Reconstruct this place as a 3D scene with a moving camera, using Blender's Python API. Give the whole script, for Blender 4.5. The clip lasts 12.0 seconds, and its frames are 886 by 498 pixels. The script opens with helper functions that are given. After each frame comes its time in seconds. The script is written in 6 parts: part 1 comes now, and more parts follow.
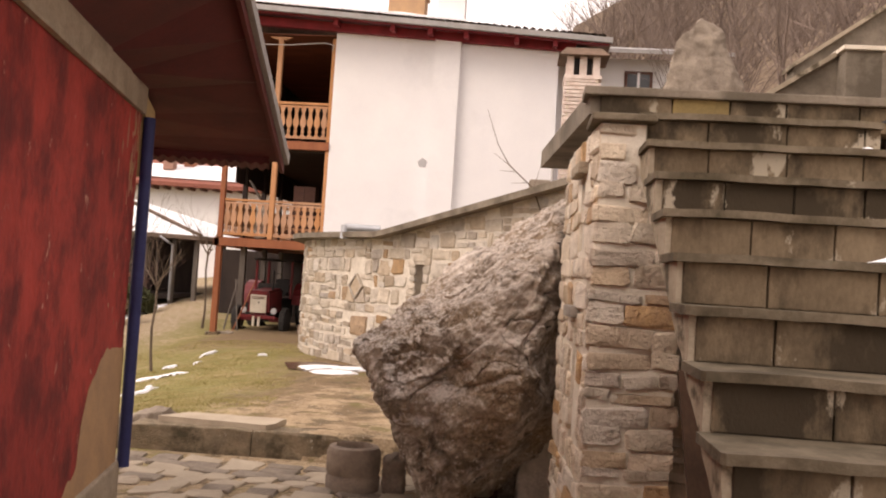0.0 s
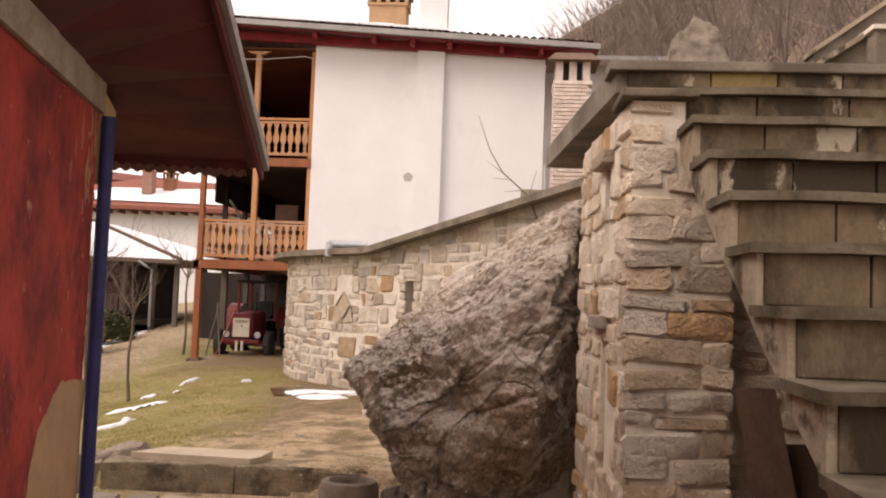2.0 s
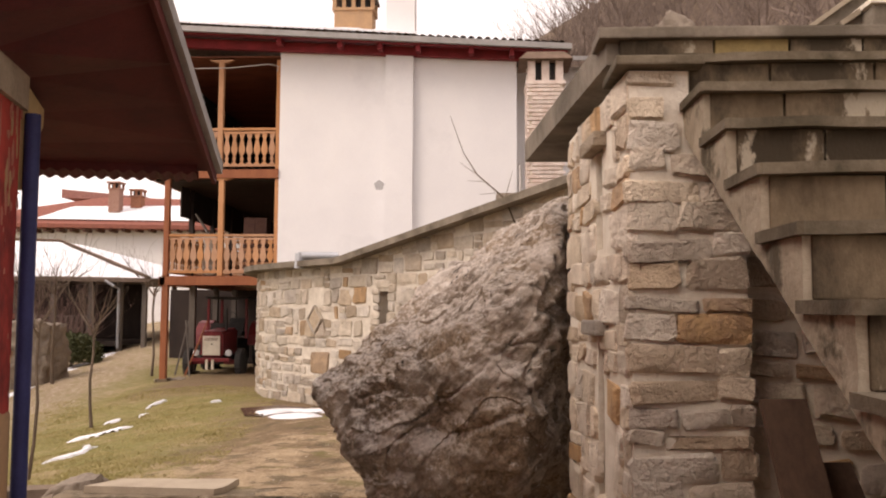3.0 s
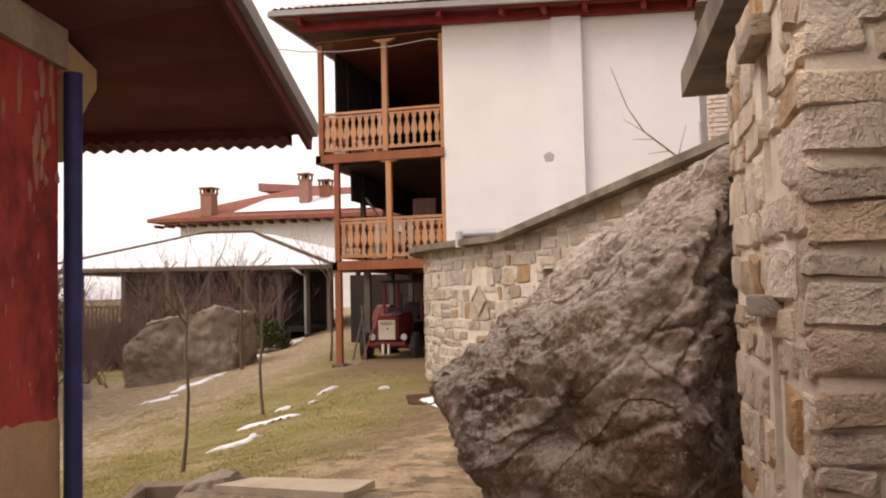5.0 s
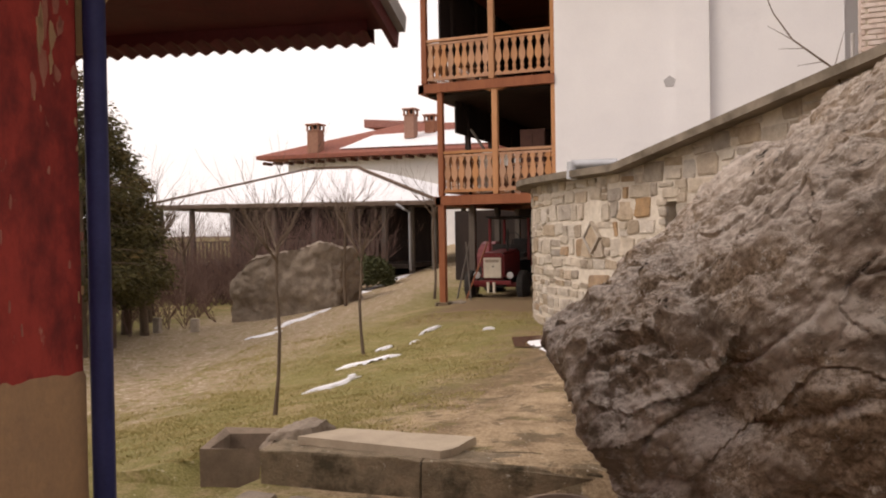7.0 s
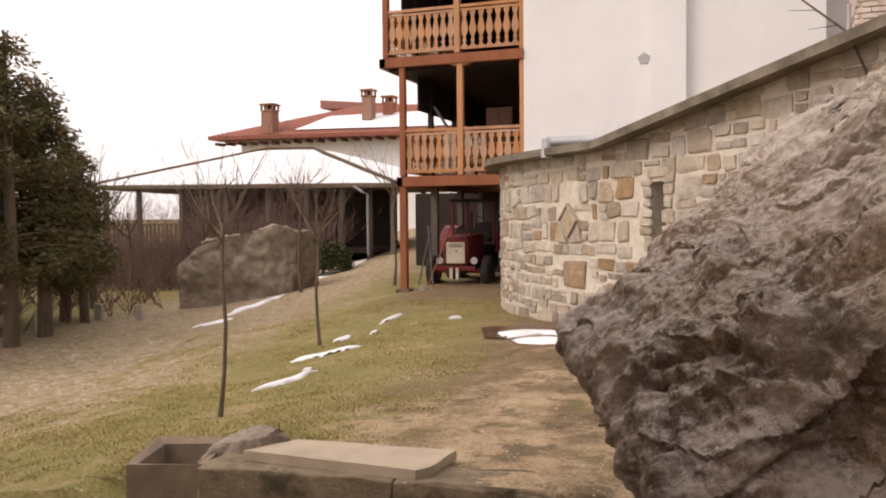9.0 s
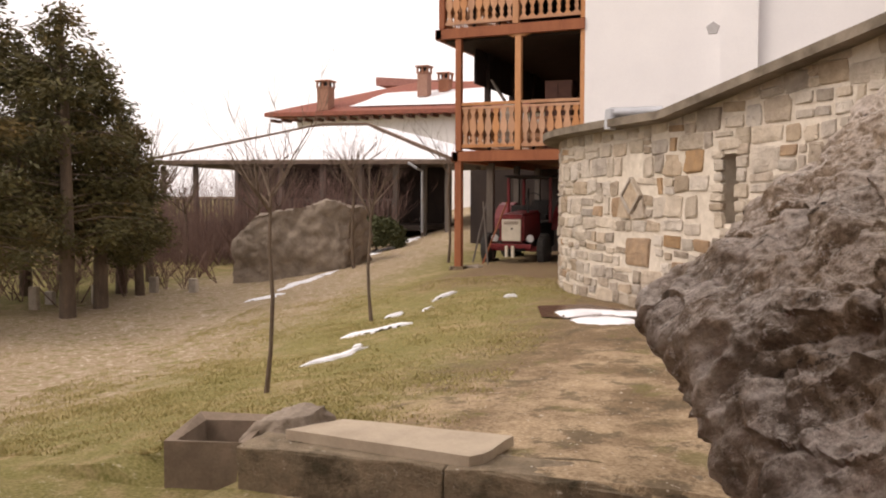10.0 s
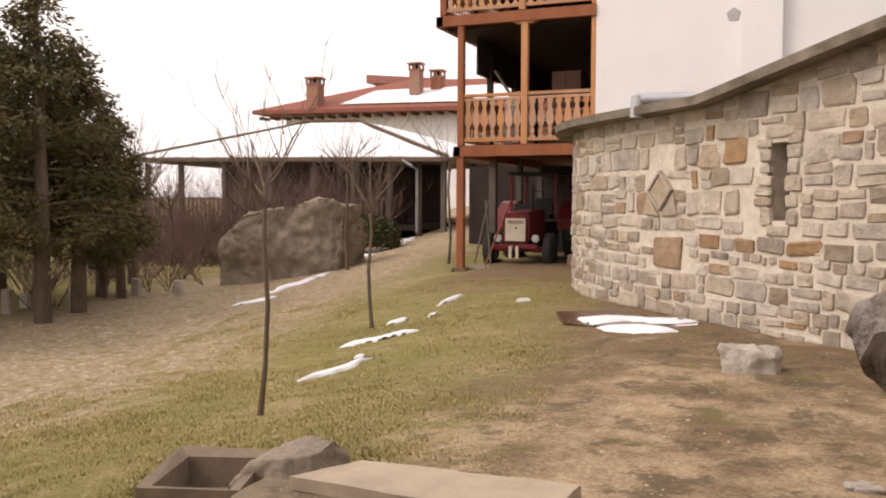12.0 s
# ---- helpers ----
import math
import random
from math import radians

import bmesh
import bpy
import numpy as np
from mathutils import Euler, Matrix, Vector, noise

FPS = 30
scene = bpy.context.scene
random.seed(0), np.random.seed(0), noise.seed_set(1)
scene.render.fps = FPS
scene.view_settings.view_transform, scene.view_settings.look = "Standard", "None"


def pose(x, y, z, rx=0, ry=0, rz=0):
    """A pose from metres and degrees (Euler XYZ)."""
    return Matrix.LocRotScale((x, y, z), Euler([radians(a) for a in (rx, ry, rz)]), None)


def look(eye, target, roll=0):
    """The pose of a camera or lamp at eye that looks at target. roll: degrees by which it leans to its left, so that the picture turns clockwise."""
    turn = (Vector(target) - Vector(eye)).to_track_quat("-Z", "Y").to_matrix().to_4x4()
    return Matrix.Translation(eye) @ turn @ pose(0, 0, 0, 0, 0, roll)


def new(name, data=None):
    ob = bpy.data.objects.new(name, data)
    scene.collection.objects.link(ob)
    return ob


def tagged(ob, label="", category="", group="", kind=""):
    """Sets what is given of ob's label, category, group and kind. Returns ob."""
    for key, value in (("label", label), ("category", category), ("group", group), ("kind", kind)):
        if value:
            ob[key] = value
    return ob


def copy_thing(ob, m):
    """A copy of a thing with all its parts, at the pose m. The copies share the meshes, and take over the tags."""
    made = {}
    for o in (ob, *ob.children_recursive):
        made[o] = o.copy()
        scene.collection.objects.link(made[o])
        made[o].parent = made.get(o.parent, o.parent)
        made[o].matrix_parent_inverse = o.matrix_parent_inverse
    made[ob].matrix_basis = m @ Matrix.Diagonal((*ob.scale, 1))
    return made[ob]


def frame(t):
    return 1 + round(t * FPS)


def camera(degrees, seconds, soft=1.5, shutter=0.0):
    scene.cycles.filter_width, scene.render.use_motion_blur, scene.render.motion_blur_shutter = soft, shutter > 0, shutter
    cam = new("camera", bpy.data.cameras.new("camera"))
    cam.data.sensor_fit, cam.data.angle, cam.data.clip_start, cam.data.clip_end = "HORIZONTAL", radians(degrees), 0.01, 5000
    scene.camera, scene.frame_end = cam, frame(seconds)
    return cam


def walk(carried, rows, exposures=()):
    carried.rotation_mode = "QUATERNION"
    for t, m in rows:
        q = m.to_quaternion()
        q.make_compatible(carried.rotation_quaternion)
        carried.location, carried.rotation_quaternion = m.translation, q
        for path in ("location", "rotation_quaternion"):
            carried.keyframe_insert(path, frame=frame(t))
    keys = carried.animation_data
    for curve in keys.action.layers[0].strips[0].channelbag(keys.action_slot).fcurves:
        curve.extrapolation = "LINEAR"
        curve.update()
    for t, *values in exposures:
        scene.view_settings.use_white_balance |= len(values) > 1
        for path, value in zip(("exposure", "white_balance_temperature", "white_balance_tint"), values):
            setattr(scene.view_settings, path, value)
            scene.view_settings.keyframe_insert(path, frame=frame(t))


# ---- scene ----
cam = camera(54.5, 12.0, soft=2.0)
PATH = [
    (0, (1.237, -0.097, 1.679), (1.055, 1.893, 1.756), 3.7),
    (0.5, (1.132, -0.073, 1.693), (1.063, 1.923, 1.788), 2.4),
    (1, (1.109, 0.063, 1.674), (1.062, 2.059, 1.794), 2.2),
    (1.5, (1.113, 0.293, 1.649), (0.985, 2.283, 1.793), 2.3),
    (2, (1.06, 0.595, 1.63), (0.914, 2.585, 1.753), 2.1),
    (2.5, (1.006, 0.875, 1.627), (0.961, 2.868, 1.783), 0.2),
    (4.5, (1.266, 2.035, 1.595), (0.832, 3.985, 1.698), -0.6),
    (5, (1.302, 2.294, 1.612), (0.777, 4.221, 1.719), -1.3),
    (5.5, (1.288, 2.518, 1.618), (0.638, 4.407, 1.719), -1.3),
    (6, (1.198, 2.802, 1.602), (0.479, 4.666, 1.696), -1.0),
    (6.5, (1.12, 3.01, 1.582), (0.33, 4.847, 1.572), -1.0),
    (8.5, (0.59, 3.874, 1.556), (-0.033, 5.774, 1.502), -0.3),
    (9, (0.513, 4.089, 1.523), (-0.153, 5.974, 1.456), -0.5),
    (9.5, (0.436, 4.36, 1.497), (-0.336, 6.202, 1.396), -0.4),
    (10, (0.341, 4.487, 1.436), (-0.441, 6.325, 1.323), 0.1),
    (10.5, (0.126, 4.653, 1.38), (-0.537, 6.539, 1.328), 0.3),
    (11, (-0.031, 4.85, 1.343), (-0.712, 6.729, 1.255), 0.3),
    (11.5, (-0.196, 5.104, 1.353), (-0.968, 6.945, 1.222), -0.1),
    (12, (-0.326, 5.357, 1.36), (-1.081, 7.206, 1.25), 0.2),
]
EXPOSURES = [(0, 0.78, 7500, 22), (2.5, 0.62, 7400, 22), (5, 0.50, 7350, 21), (6.5, 0.25, 7300, 20), (8.5, 0.44, 7200, 19), (10.5, 0.55, 7200, 19), (12, 0.56, 7200, 19)]
walk(cam, [(t, look(eye, target, roll)) for t, eye, target, roll in PATH], EXPOSURES)

# ---- world and sun: a bright overcast sky ----
world = bpy.data.worlds.new("overcast")
world.use_nodes = True
scene.world = world
wn = world.node_tree.nodes
sky = wn.new("ShaderNodeTexSky")
sky.sky_type = "NISHITA"
sky.sun_disc = False
sky.sun_elevation, sky.sun_rotation = radians(45), radians(235)
sky.dust_density, sky.air_density = 2.0, 1.0
veil = wn.new("ShaderNodeHueSaturation")
veil.inputs["Saturation"].default_value = 0.10
veil.inputs["Value"].default_value = 0.10
cloud = wn.new("ShaderNodeMix")
cloud.data_type = "RGBA"
cloud.inputs[0].default_value = 0.75
cloud.inputs[7].default_value = (1.0, 0.99, 1.0, 1)
world.node_tree.links.new(sky.outputs[0], veil.inputs["Color"])
world.node_tree.links.new(veil.outputs[0], cloud.inputs[6])
world.node_tree.links.new(cloud.outputs[2], wn["Background"].inputs[0])
wn["Background"].inputs[1].default_value = 1.05
sun_data = bpy.data.lights.new("sun", "SUN")
sun_data.energy, sun_data.angle, sun_data.color = 1.15, radians(35), (1.0, 0.95, 0.88)
sun = new("sun", sun_data)
sun.matrix_world = look((-17, -6, 20), (0, 6, 0))


# ---- materials ----
def material(name, a, b, scale=4.0, fine=40.0, rough=0.85, bump=0.3, metal=0.0, stain=None, stain_scale=0.8, edge=(0.45, 0.62), tint=0.0, stretch=(1, 1, 1), spec=0.3, stain2=None, scale2=6.0, edge2=(0.58, 0.66), deep=0.02):
    """Two colours mixed by a coarse and a fine noise, an optional third as stains, and relief from both; tint varies each piece."""
    m = bpy.data.materials.new(name)
    m.use_nodes = True
    n, l = m.node_tree.nodes, m.node_tree.links
    p = n["Principled BSDF"]
    p.inputs["Roughness"].default_value = rough
    p.inputs["Metallic"].default_value = metal
    p.inputs["Specular IOR Level"].default_value = spec
    co = n.new("ShaderNodeTexCoord")
    mp = n.new("ShaderNodeMapping")
    mp.inputs["Scale"].default_value = stretch
    geo = n.new("ShaderNodeNewGeometry")
    l.new(geo.outputs["Position"], mp.inputs[0])

    def tex(s, detail=6, roughness=0.6):
        t = n.new("ShaderNodeTexNoise")
        t.inputs["Scale"].default_value, t.inputs["Detail"].default_value, t.inputs["Roughness"].default_value = s, detail, roughness
        l.new(mp.outputs[0], t.inputs["Vector"])
        return t
    big, small = tex(scale), tex(fine, 4, 0.7)
    ramp = n.new("ShaderNodeMapRange")
    ramp.inputs[1].default_value, ramp.inputs[2].default_value = 0.32, 0.68
    add = n.new("ShaderNodeMath")
    add.operation = "MULTIPLY_ADD"
    l.new(small.outputs[0], add.inputs[0])
    add.inputs[1].default_value = 0.45
    l.new(big.outputs[0], add.inputs[2])
    sub = n.new("ShaderNodeMath")
    sub.operation = "SUBTRACT"
    l.new(add.outputs[0], sub.inputs[0])
    sub.inputs[1].default_value = 0.225
    l.new(sub.outputs[0], ramp.inputs[0])
    mix = n.new("ShaderNodeMix")
    mix.data_type = "RGBA"
    l.new(ramp.outputs[0], mix.inputs[0])
    mix.inputs[6].default_value, mix.inputs[7].default_value = (*a, 1), (*b, 1)
    colour = mix.outputs[2]
    for stain, stain_scale, edge in ((stain, stain_scale, edge), (stain2, scale2, edge2)):
        if not stain:
            continue
        st = tex(stain_scale, 8, 0.65)
        r2 = n.new("ShaderNodeMapRange")
        r2.inputs[1].default_value, r2.inputs[2].default_value = edge
        l.new(st.outputs[0], r2.inputs[0])
        mx = n.new("ShaderNodeMix")
        mx.data_type = "RGBA"
        l.new(r2.outputs[0], mx.inputs[0])
        l.new(colour, mx.inputs[6])
        mx.inputs[7].default_value = (*stain, 1)
        colour = mx.outputs[2]
    if tint:
        oi = n.new("ShaderNodeObjectInfo")
        hs = n.new("ShaderNodeHueSaturation")
        r3 = n.new("ShaderNodeMapRange")
        r3.inputs[3].default_value, r3.inputs[4].default_value = 1 - tint, 1 + tint
        l.new(oi.outputs["Random"], r3.inputs[0])
        l.new(r3.outputs[0], hs.inputs["Value"])
        wn2 = n.new("ShaderNodeTexWhiteNoise")
        wn2.noise_dimensions = "1D"
        l.new(oi.outputs["Random"], wn2.inputs["W"])
        r4 = n.new("ShaderNodeMapRange")
        r4.inputs[3].default_value, r4.inputs[4].default_value = 1 - 1.3 * tint, 1 + 1.5 * tint
        l.new(wn2.outputs["Value"], r4.inputs[0])
        l.new(r4.outputs[0], hs.inputs["Saturation"])
        l.new(colour, hs.inputs["Color"])
        colour = hs.outputs[0]
    l.new(colour, p.inputs["Base Color"])
    if bump:
        bp = n.new("ShaderNodeBump")
        bp.inputs["Strength"].default_value = bump
        bp.inputs["Distance"].default_value = deep
        l.new(add.outputs[0], bp.inputs["Height"])
        l.new(bp.outputs[0], p.inputs["Normal"])
    return m


M = {}
M["white"] = material("white_plaster", (0.80, 0.79, 0.79), (0.74, 0.73, 0.74), 0.7, 30, 0.9, 0.12, stain=(0.66, 0.65, 0.66), stain_scale=0.5, edge=(0.58, 0.8))
M["red"] = material("red_limewash", (0.42, 0.055, 0.042), (0.20, 0.026, 0.024), 1.6, 18, 0.85, 0.8, stain=(0.135, 0.022, 0.021), stain_scale=3.2, edge=(0.47, 0.66), stretch=(1, 1, 0.75), stain2=(0.50, 0.25, 0.18), scale2=9.0, edge2=(0.64, 0.72))
M["peel"] = material("bare_plaster", (0.46, 0.285, 0.155), (0.36, 0.225, 0.135), 5, 40, 0.9, 0.4)
M["band"] = material("grey_cornice_plaster", (0.42, 0.34, 0.255), (0.28, 0.225, 0.17), 5, 40, 0.9, 0.5)
M["ochre"] = material("ochre_paint", (0.52, 0.38, 0.20), (0.42, 0.30, 0.15), 4, 40, 0.8, 0.2)
M["blue"] = material("blue_paint", (0.035, 0.040, 0.13), (0.022, 0.026, 0.09), 6, 60, 0.6, 0.15)
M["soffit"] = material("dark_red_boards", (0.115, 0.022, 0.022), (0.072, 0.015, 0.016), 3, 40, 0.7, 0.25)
M["tin"] = material("grey_tin", (0.34, 0.32, 0.31), (0.25, 0.24, 0.23), 4, 40, 0.55, 0.1, metal=0.3)
M["beam"] = material("oxblood_beam", (0.26, 0.026, 0.034), (0.17, 0.020, 0.024), 3, 40, 0.7, 0.2)
M["pine"] = material("varnished_pine", (0.52, 0.285, 0.16), (0.40, 0.20, 0.105), 3, 30, 0.6, 0.15, stretch=(1, 1, 0.25), tint=0.10)
M["pinered"] = material("stained_post_timber", (0.30, 0.105, 0.045), (0.22, 0.070, 0.030), 3, 30, 0.6, 0.15, stretch=(1, 1, 0.2))
# dark timber; on the garage back wall it stands in for shade
M["darkwood_and_shade"] = material("weathered_wood_and_shade", (0.050, 0.036, 0.030), (0.030, 0.022, 0.020), 3, 40, 0.85, 0.3, stretch=(1, 1, 0.3))
M["greywood"] = material("grey_weathered_wood", (0.17, 0.145, 0.125), (0.10, 0.085, 0.075), 4, 50, 0.9, 0.3, stretch=(1, 1, 0.25))
M["concrete"] = material("weathered_concrete", (0.205, 0.152, 0.096), (0.115, 0.083, 0.050), 3.0, 45, 0.9, 0.7, stain=(0.042, 0.030, 0.017), stain_scale=2.4, edge=(0.43, 0.56), stretch=(1, 1, 0.55), stain2=(0.33, 0.28, 0.21), scale2=3.3, edge2=(0.60, 0.63))
M["coping"] = material("concrete_slab", (0.245, 0.205, 0.16), (0.155, 0.127, 0.097), 3.0, 45, 0.9, 0.5, stain=(0.11, 0.090, 0.066), stain_scale=2.0)
M["mortar"] = material("pale_mortar", (0.80, 0.73, 0.62), (0.66, 0.58, 0.47), 9, 60, 0.95, 0.6)
M["stone"] = material("grey_rubble", (0.50, 0.425, 0.345), (0.33, 0.275, 0.22), 7, 45, 0.9, 1.0, tint=0.22, deep=0.05)
M["stonewarm"] = material("rust_rubble", (0.46, 0.31, 0.185), (0.31, 0.215, 0.14), 7, 45, 0.9, 1.0, tint=0.12, deep=0.05)
M["stonepale"] = material("pale_rubble", (0.60, 0.53, 0.445), (0.42, 0.365, 0.30), 7, 45, 0.9, 1.0, tint=0.16, deep=0.05)
M["pierstone"] = material("beige_pier_rubble", (0.70, 0.575, 0.445), (0.48, 0.385, 0.29), 7, 45, 0.9, 1.0, tint=0.20, deep=0.05)
M["pierpale"] = material("pale_pier_rubble", (0.80, 0.69, 0.56), (0.58, 0.49, 0.385), 7, 45, 0.9, 1.0, tint=0.14, deep=0.05)
M["pierwarm"] = material("rusty_pier_rubble", (0.62, 0.42, 0.25), (0.42, 0.29, 0.19), 7, 45, 0.9, 1.0, tint=0.14, deep=0.05)
M["wallmortar"] = material("weathered_mortar", (0.68, 0.615, 0.525), (0.53, 0.47, 0.39), 9, 60, 0.95, 0.6, stain=(0.40, 0.35, 0.28), stain_scale=1.6, edge=(0.55, 0.75))
M["blockochre"] = material("mossy_ochre_block", (0.26, 0.185, 0.075), (0.16, 0.115, 0.05), 4, 45, 0.9, 0.5)
M["boulder"] = None
M["rock"] = material("weathered_rock", (0.32, 0.265, 0.21), (0.17, 0.135, 0.105), 3, 30, 0.95, 0.9)
M["trough"] = material("trough_concrete", (0.26, 0.20, 0.15), (0.17, 0.13, 0.095), 5, 50, 0.95, 0.5)
M["planter"] = material("washed_concrete", (0.36, 0.28, 0.215), (0.22, 0.17, 0.135), 8, 90, 0.95, 0.8)
M["slab"] = material("sandstone_slab", (0.47, 0.39, 0.295), (0.36, 0.295, 0.22), 3, 50, 0.9, 0.4)
M["snow"] = material("old_snow", (0.86, 0.87, 0.90), (0.76, 0.77, 0.80), 6, 50, 0.6, 0.3)
M["rooftile"] = material("clay_tile", (0.30, 0.125, 0.095), (0.21, 0.085, 0.068), 6, 40, 0.85, 0.4, tint=0.2)
M["oldtile"] = material("mossy_tile", (0.19, 0.135, 0.105), (0.12, 0.088, 0.068), 6, 40, 0.9, 0.4, tint=0.2)
M["brick"] = material("limewashed_brick", (0.72, 0.63, 0.57), (0.58, 0.46, 0.40), 8, 60, 0.9, 0.4, tint=0.07)
M["redbrick"] = material("red_brick", (0.36, 0.19, 0.13), (0.28, 0.13, 0.09), 8, 60, 0.9, 0.4, tint=0.12)
M["bark"] = material("bark", (0.17, 0.125, 0.090), (0.095, 0.070, 0.052), 8, 60, 0.9, 0.6, stretch=(1, 1, 0.3))
M["twig"] = material("winter_twigs", (0.24, 0.155, 0.130), (0.14, 0.086, 0.074), 2, 30, 0.9, 0)
M["spruce"] = material("conifer_needles", (0.125, 0.108, 0.040), (0.055, 0.052, 0.023), 1.4, 20, 0.8, 0, stain=(0.19, 0.125, 0.045), stain_scale=0.9, edge=(0.52, 0.7))
M["box"] = material("boxwood_leaves", (0.085, 0.090, 0.034), (0.045, 0.052, 0.020), 5, 30, 0.7, 0)
M["tractor"] = material("tractor_red", (0.19, 0.020, 0.022), (0.115, 0.013, 0.015), 3, 40, 0.45, 0.05)
M["cream"] = material("cream_enamel", (0.62, 0.56, 0.46), (0.50, 0.45, 0.36), 6, 60, 0.5, 0.05)
M["rubber"] = material("tyre_rubber", (0.030, 0.028, 0.027), (0.050, 0.046, 0.042), 8, 60, 0.85, 0.3)
M["black"] = material("black_iron", (0.020, 0.018, 0.018), (0.032, 0.028, 0.026), 6, 50, 0.6, 0.1)
M["rust"] = material("rusted_steel", (0.115, 0.042, 0.028), (0.070, 0.028, 0.020), 6, 60, 0.85, 0.4)
M["lamp"] = material("headlamp_glass", (0.55, 0.55, 0.55), (0.45, 0.45, 0.45), 6, 60, 0.2, 0)
M["glass"] = material("dark_window_glass", (0.030, 0.030, 0.032), (0.022, 0.022, 0.024), 2, 10, 0.12, 0, spec=0.5)
M["brown"] = material("brown_window_frame", (0.13, 0.060, 0.040), (0.09, 0.040, 0.030), 4, 40, 0.7, 0.1)
M["cardboard"] = material("faded_crate", (0.30, 0.21, 0.15), (0.22, 0.15, 0.11), 4, 40, 0.9, 0.2)
M["cable"] = material("grey_cable", (0.45, 0.42, 0.40), (0.38, 0.35, 0.33), 4, 40, 0.7, 0)
M["zinc"] = material("zinc_spout", (0.46, 0.47, 0.49), (0.38, 0.39, 0.41), 4, 40, 0.5, 0.05, metal=0.5)
M["puddle"] = material("wet_mud", (0.125, 0.072, 0.050), (0.080, 0.047, 0.034), 2, 20, 0.25, 0.02, spec=0.5)
M["repair"] = material("cement_patch", (0.46, 0.45, 0.45), (0.38, 0.37, 0.37), 6, 40, 0.9, 0.3)
M["grass"] = material("grass_blades", (0.27, 0.235, 0.080), (0.44, 0.36, 0.17), 3, 60, 0.8, 0)
M["kerb"] = material("mossy_kerb", (0.30, 0.235, 0.16), (0.18, 0.14, 0.094), 6, 50, 0.95, 1.0, stain=(0.075, 0.060, 0.036), stain_scale=2.5, edge=(0.48, 0.62), stain2=(0.50, 0.45, 0.38), scale2=16, edge2=(0.63, 0.68), deep=0.04)
M["flake"] = material("faded_pink_flake", (0.44, 0.20, 0.145), (0.34, 0.11, 0.08), 9, 60, 0.9, 0.5)
M["hilltwig"] = material("hill_twigs", (0.22, 0.165, 0.135), (0.11, 0.082, 0.068), 1, 20, 0.9, 0)
M["tread"] = material("mossy_tread", (0.18, 0.145, 0.102), (0.11, 0.085, 0.055), 4, 45, 0.9, 0.6, stain=(0.070, 0.055, 0.034), stain_scale=3.0, edge=(0.45, 0.6), stain2=(0.38, 0.33, 0.25), scale2=5, edge2=(0.66, 0.72))
M["cheek"] = material("patchy_render", (0.40, 0.335, 0.25), (0.26, 0.21, 0.15), 5, 45, 0.9, 0.6, stain=(0.10, 0.080, 0.052), stain_scale=4.0, edge=(0.52, 0.60))
M["plank"] = material("old_brown_plank", (0.115, 0.066, 0.042), (0.060, 0.034, 0.022), 4, 50, 0.85, 0.4, stretch=(1, 1, 0.3))
M["ceilboards"] = material("stained_ceiling_boards", (0.24, 0.085, 0.050), (0.15, 0.052, 0.034), 3, 40, 0.75, 0.2, stretch=(0.3, 1, 1))
M["cloth"] = material("pale_rag", (0.50, 0.44, 0.38), (0.40, 0.35, 0.30), 6, 60, 0.9, 0.2)


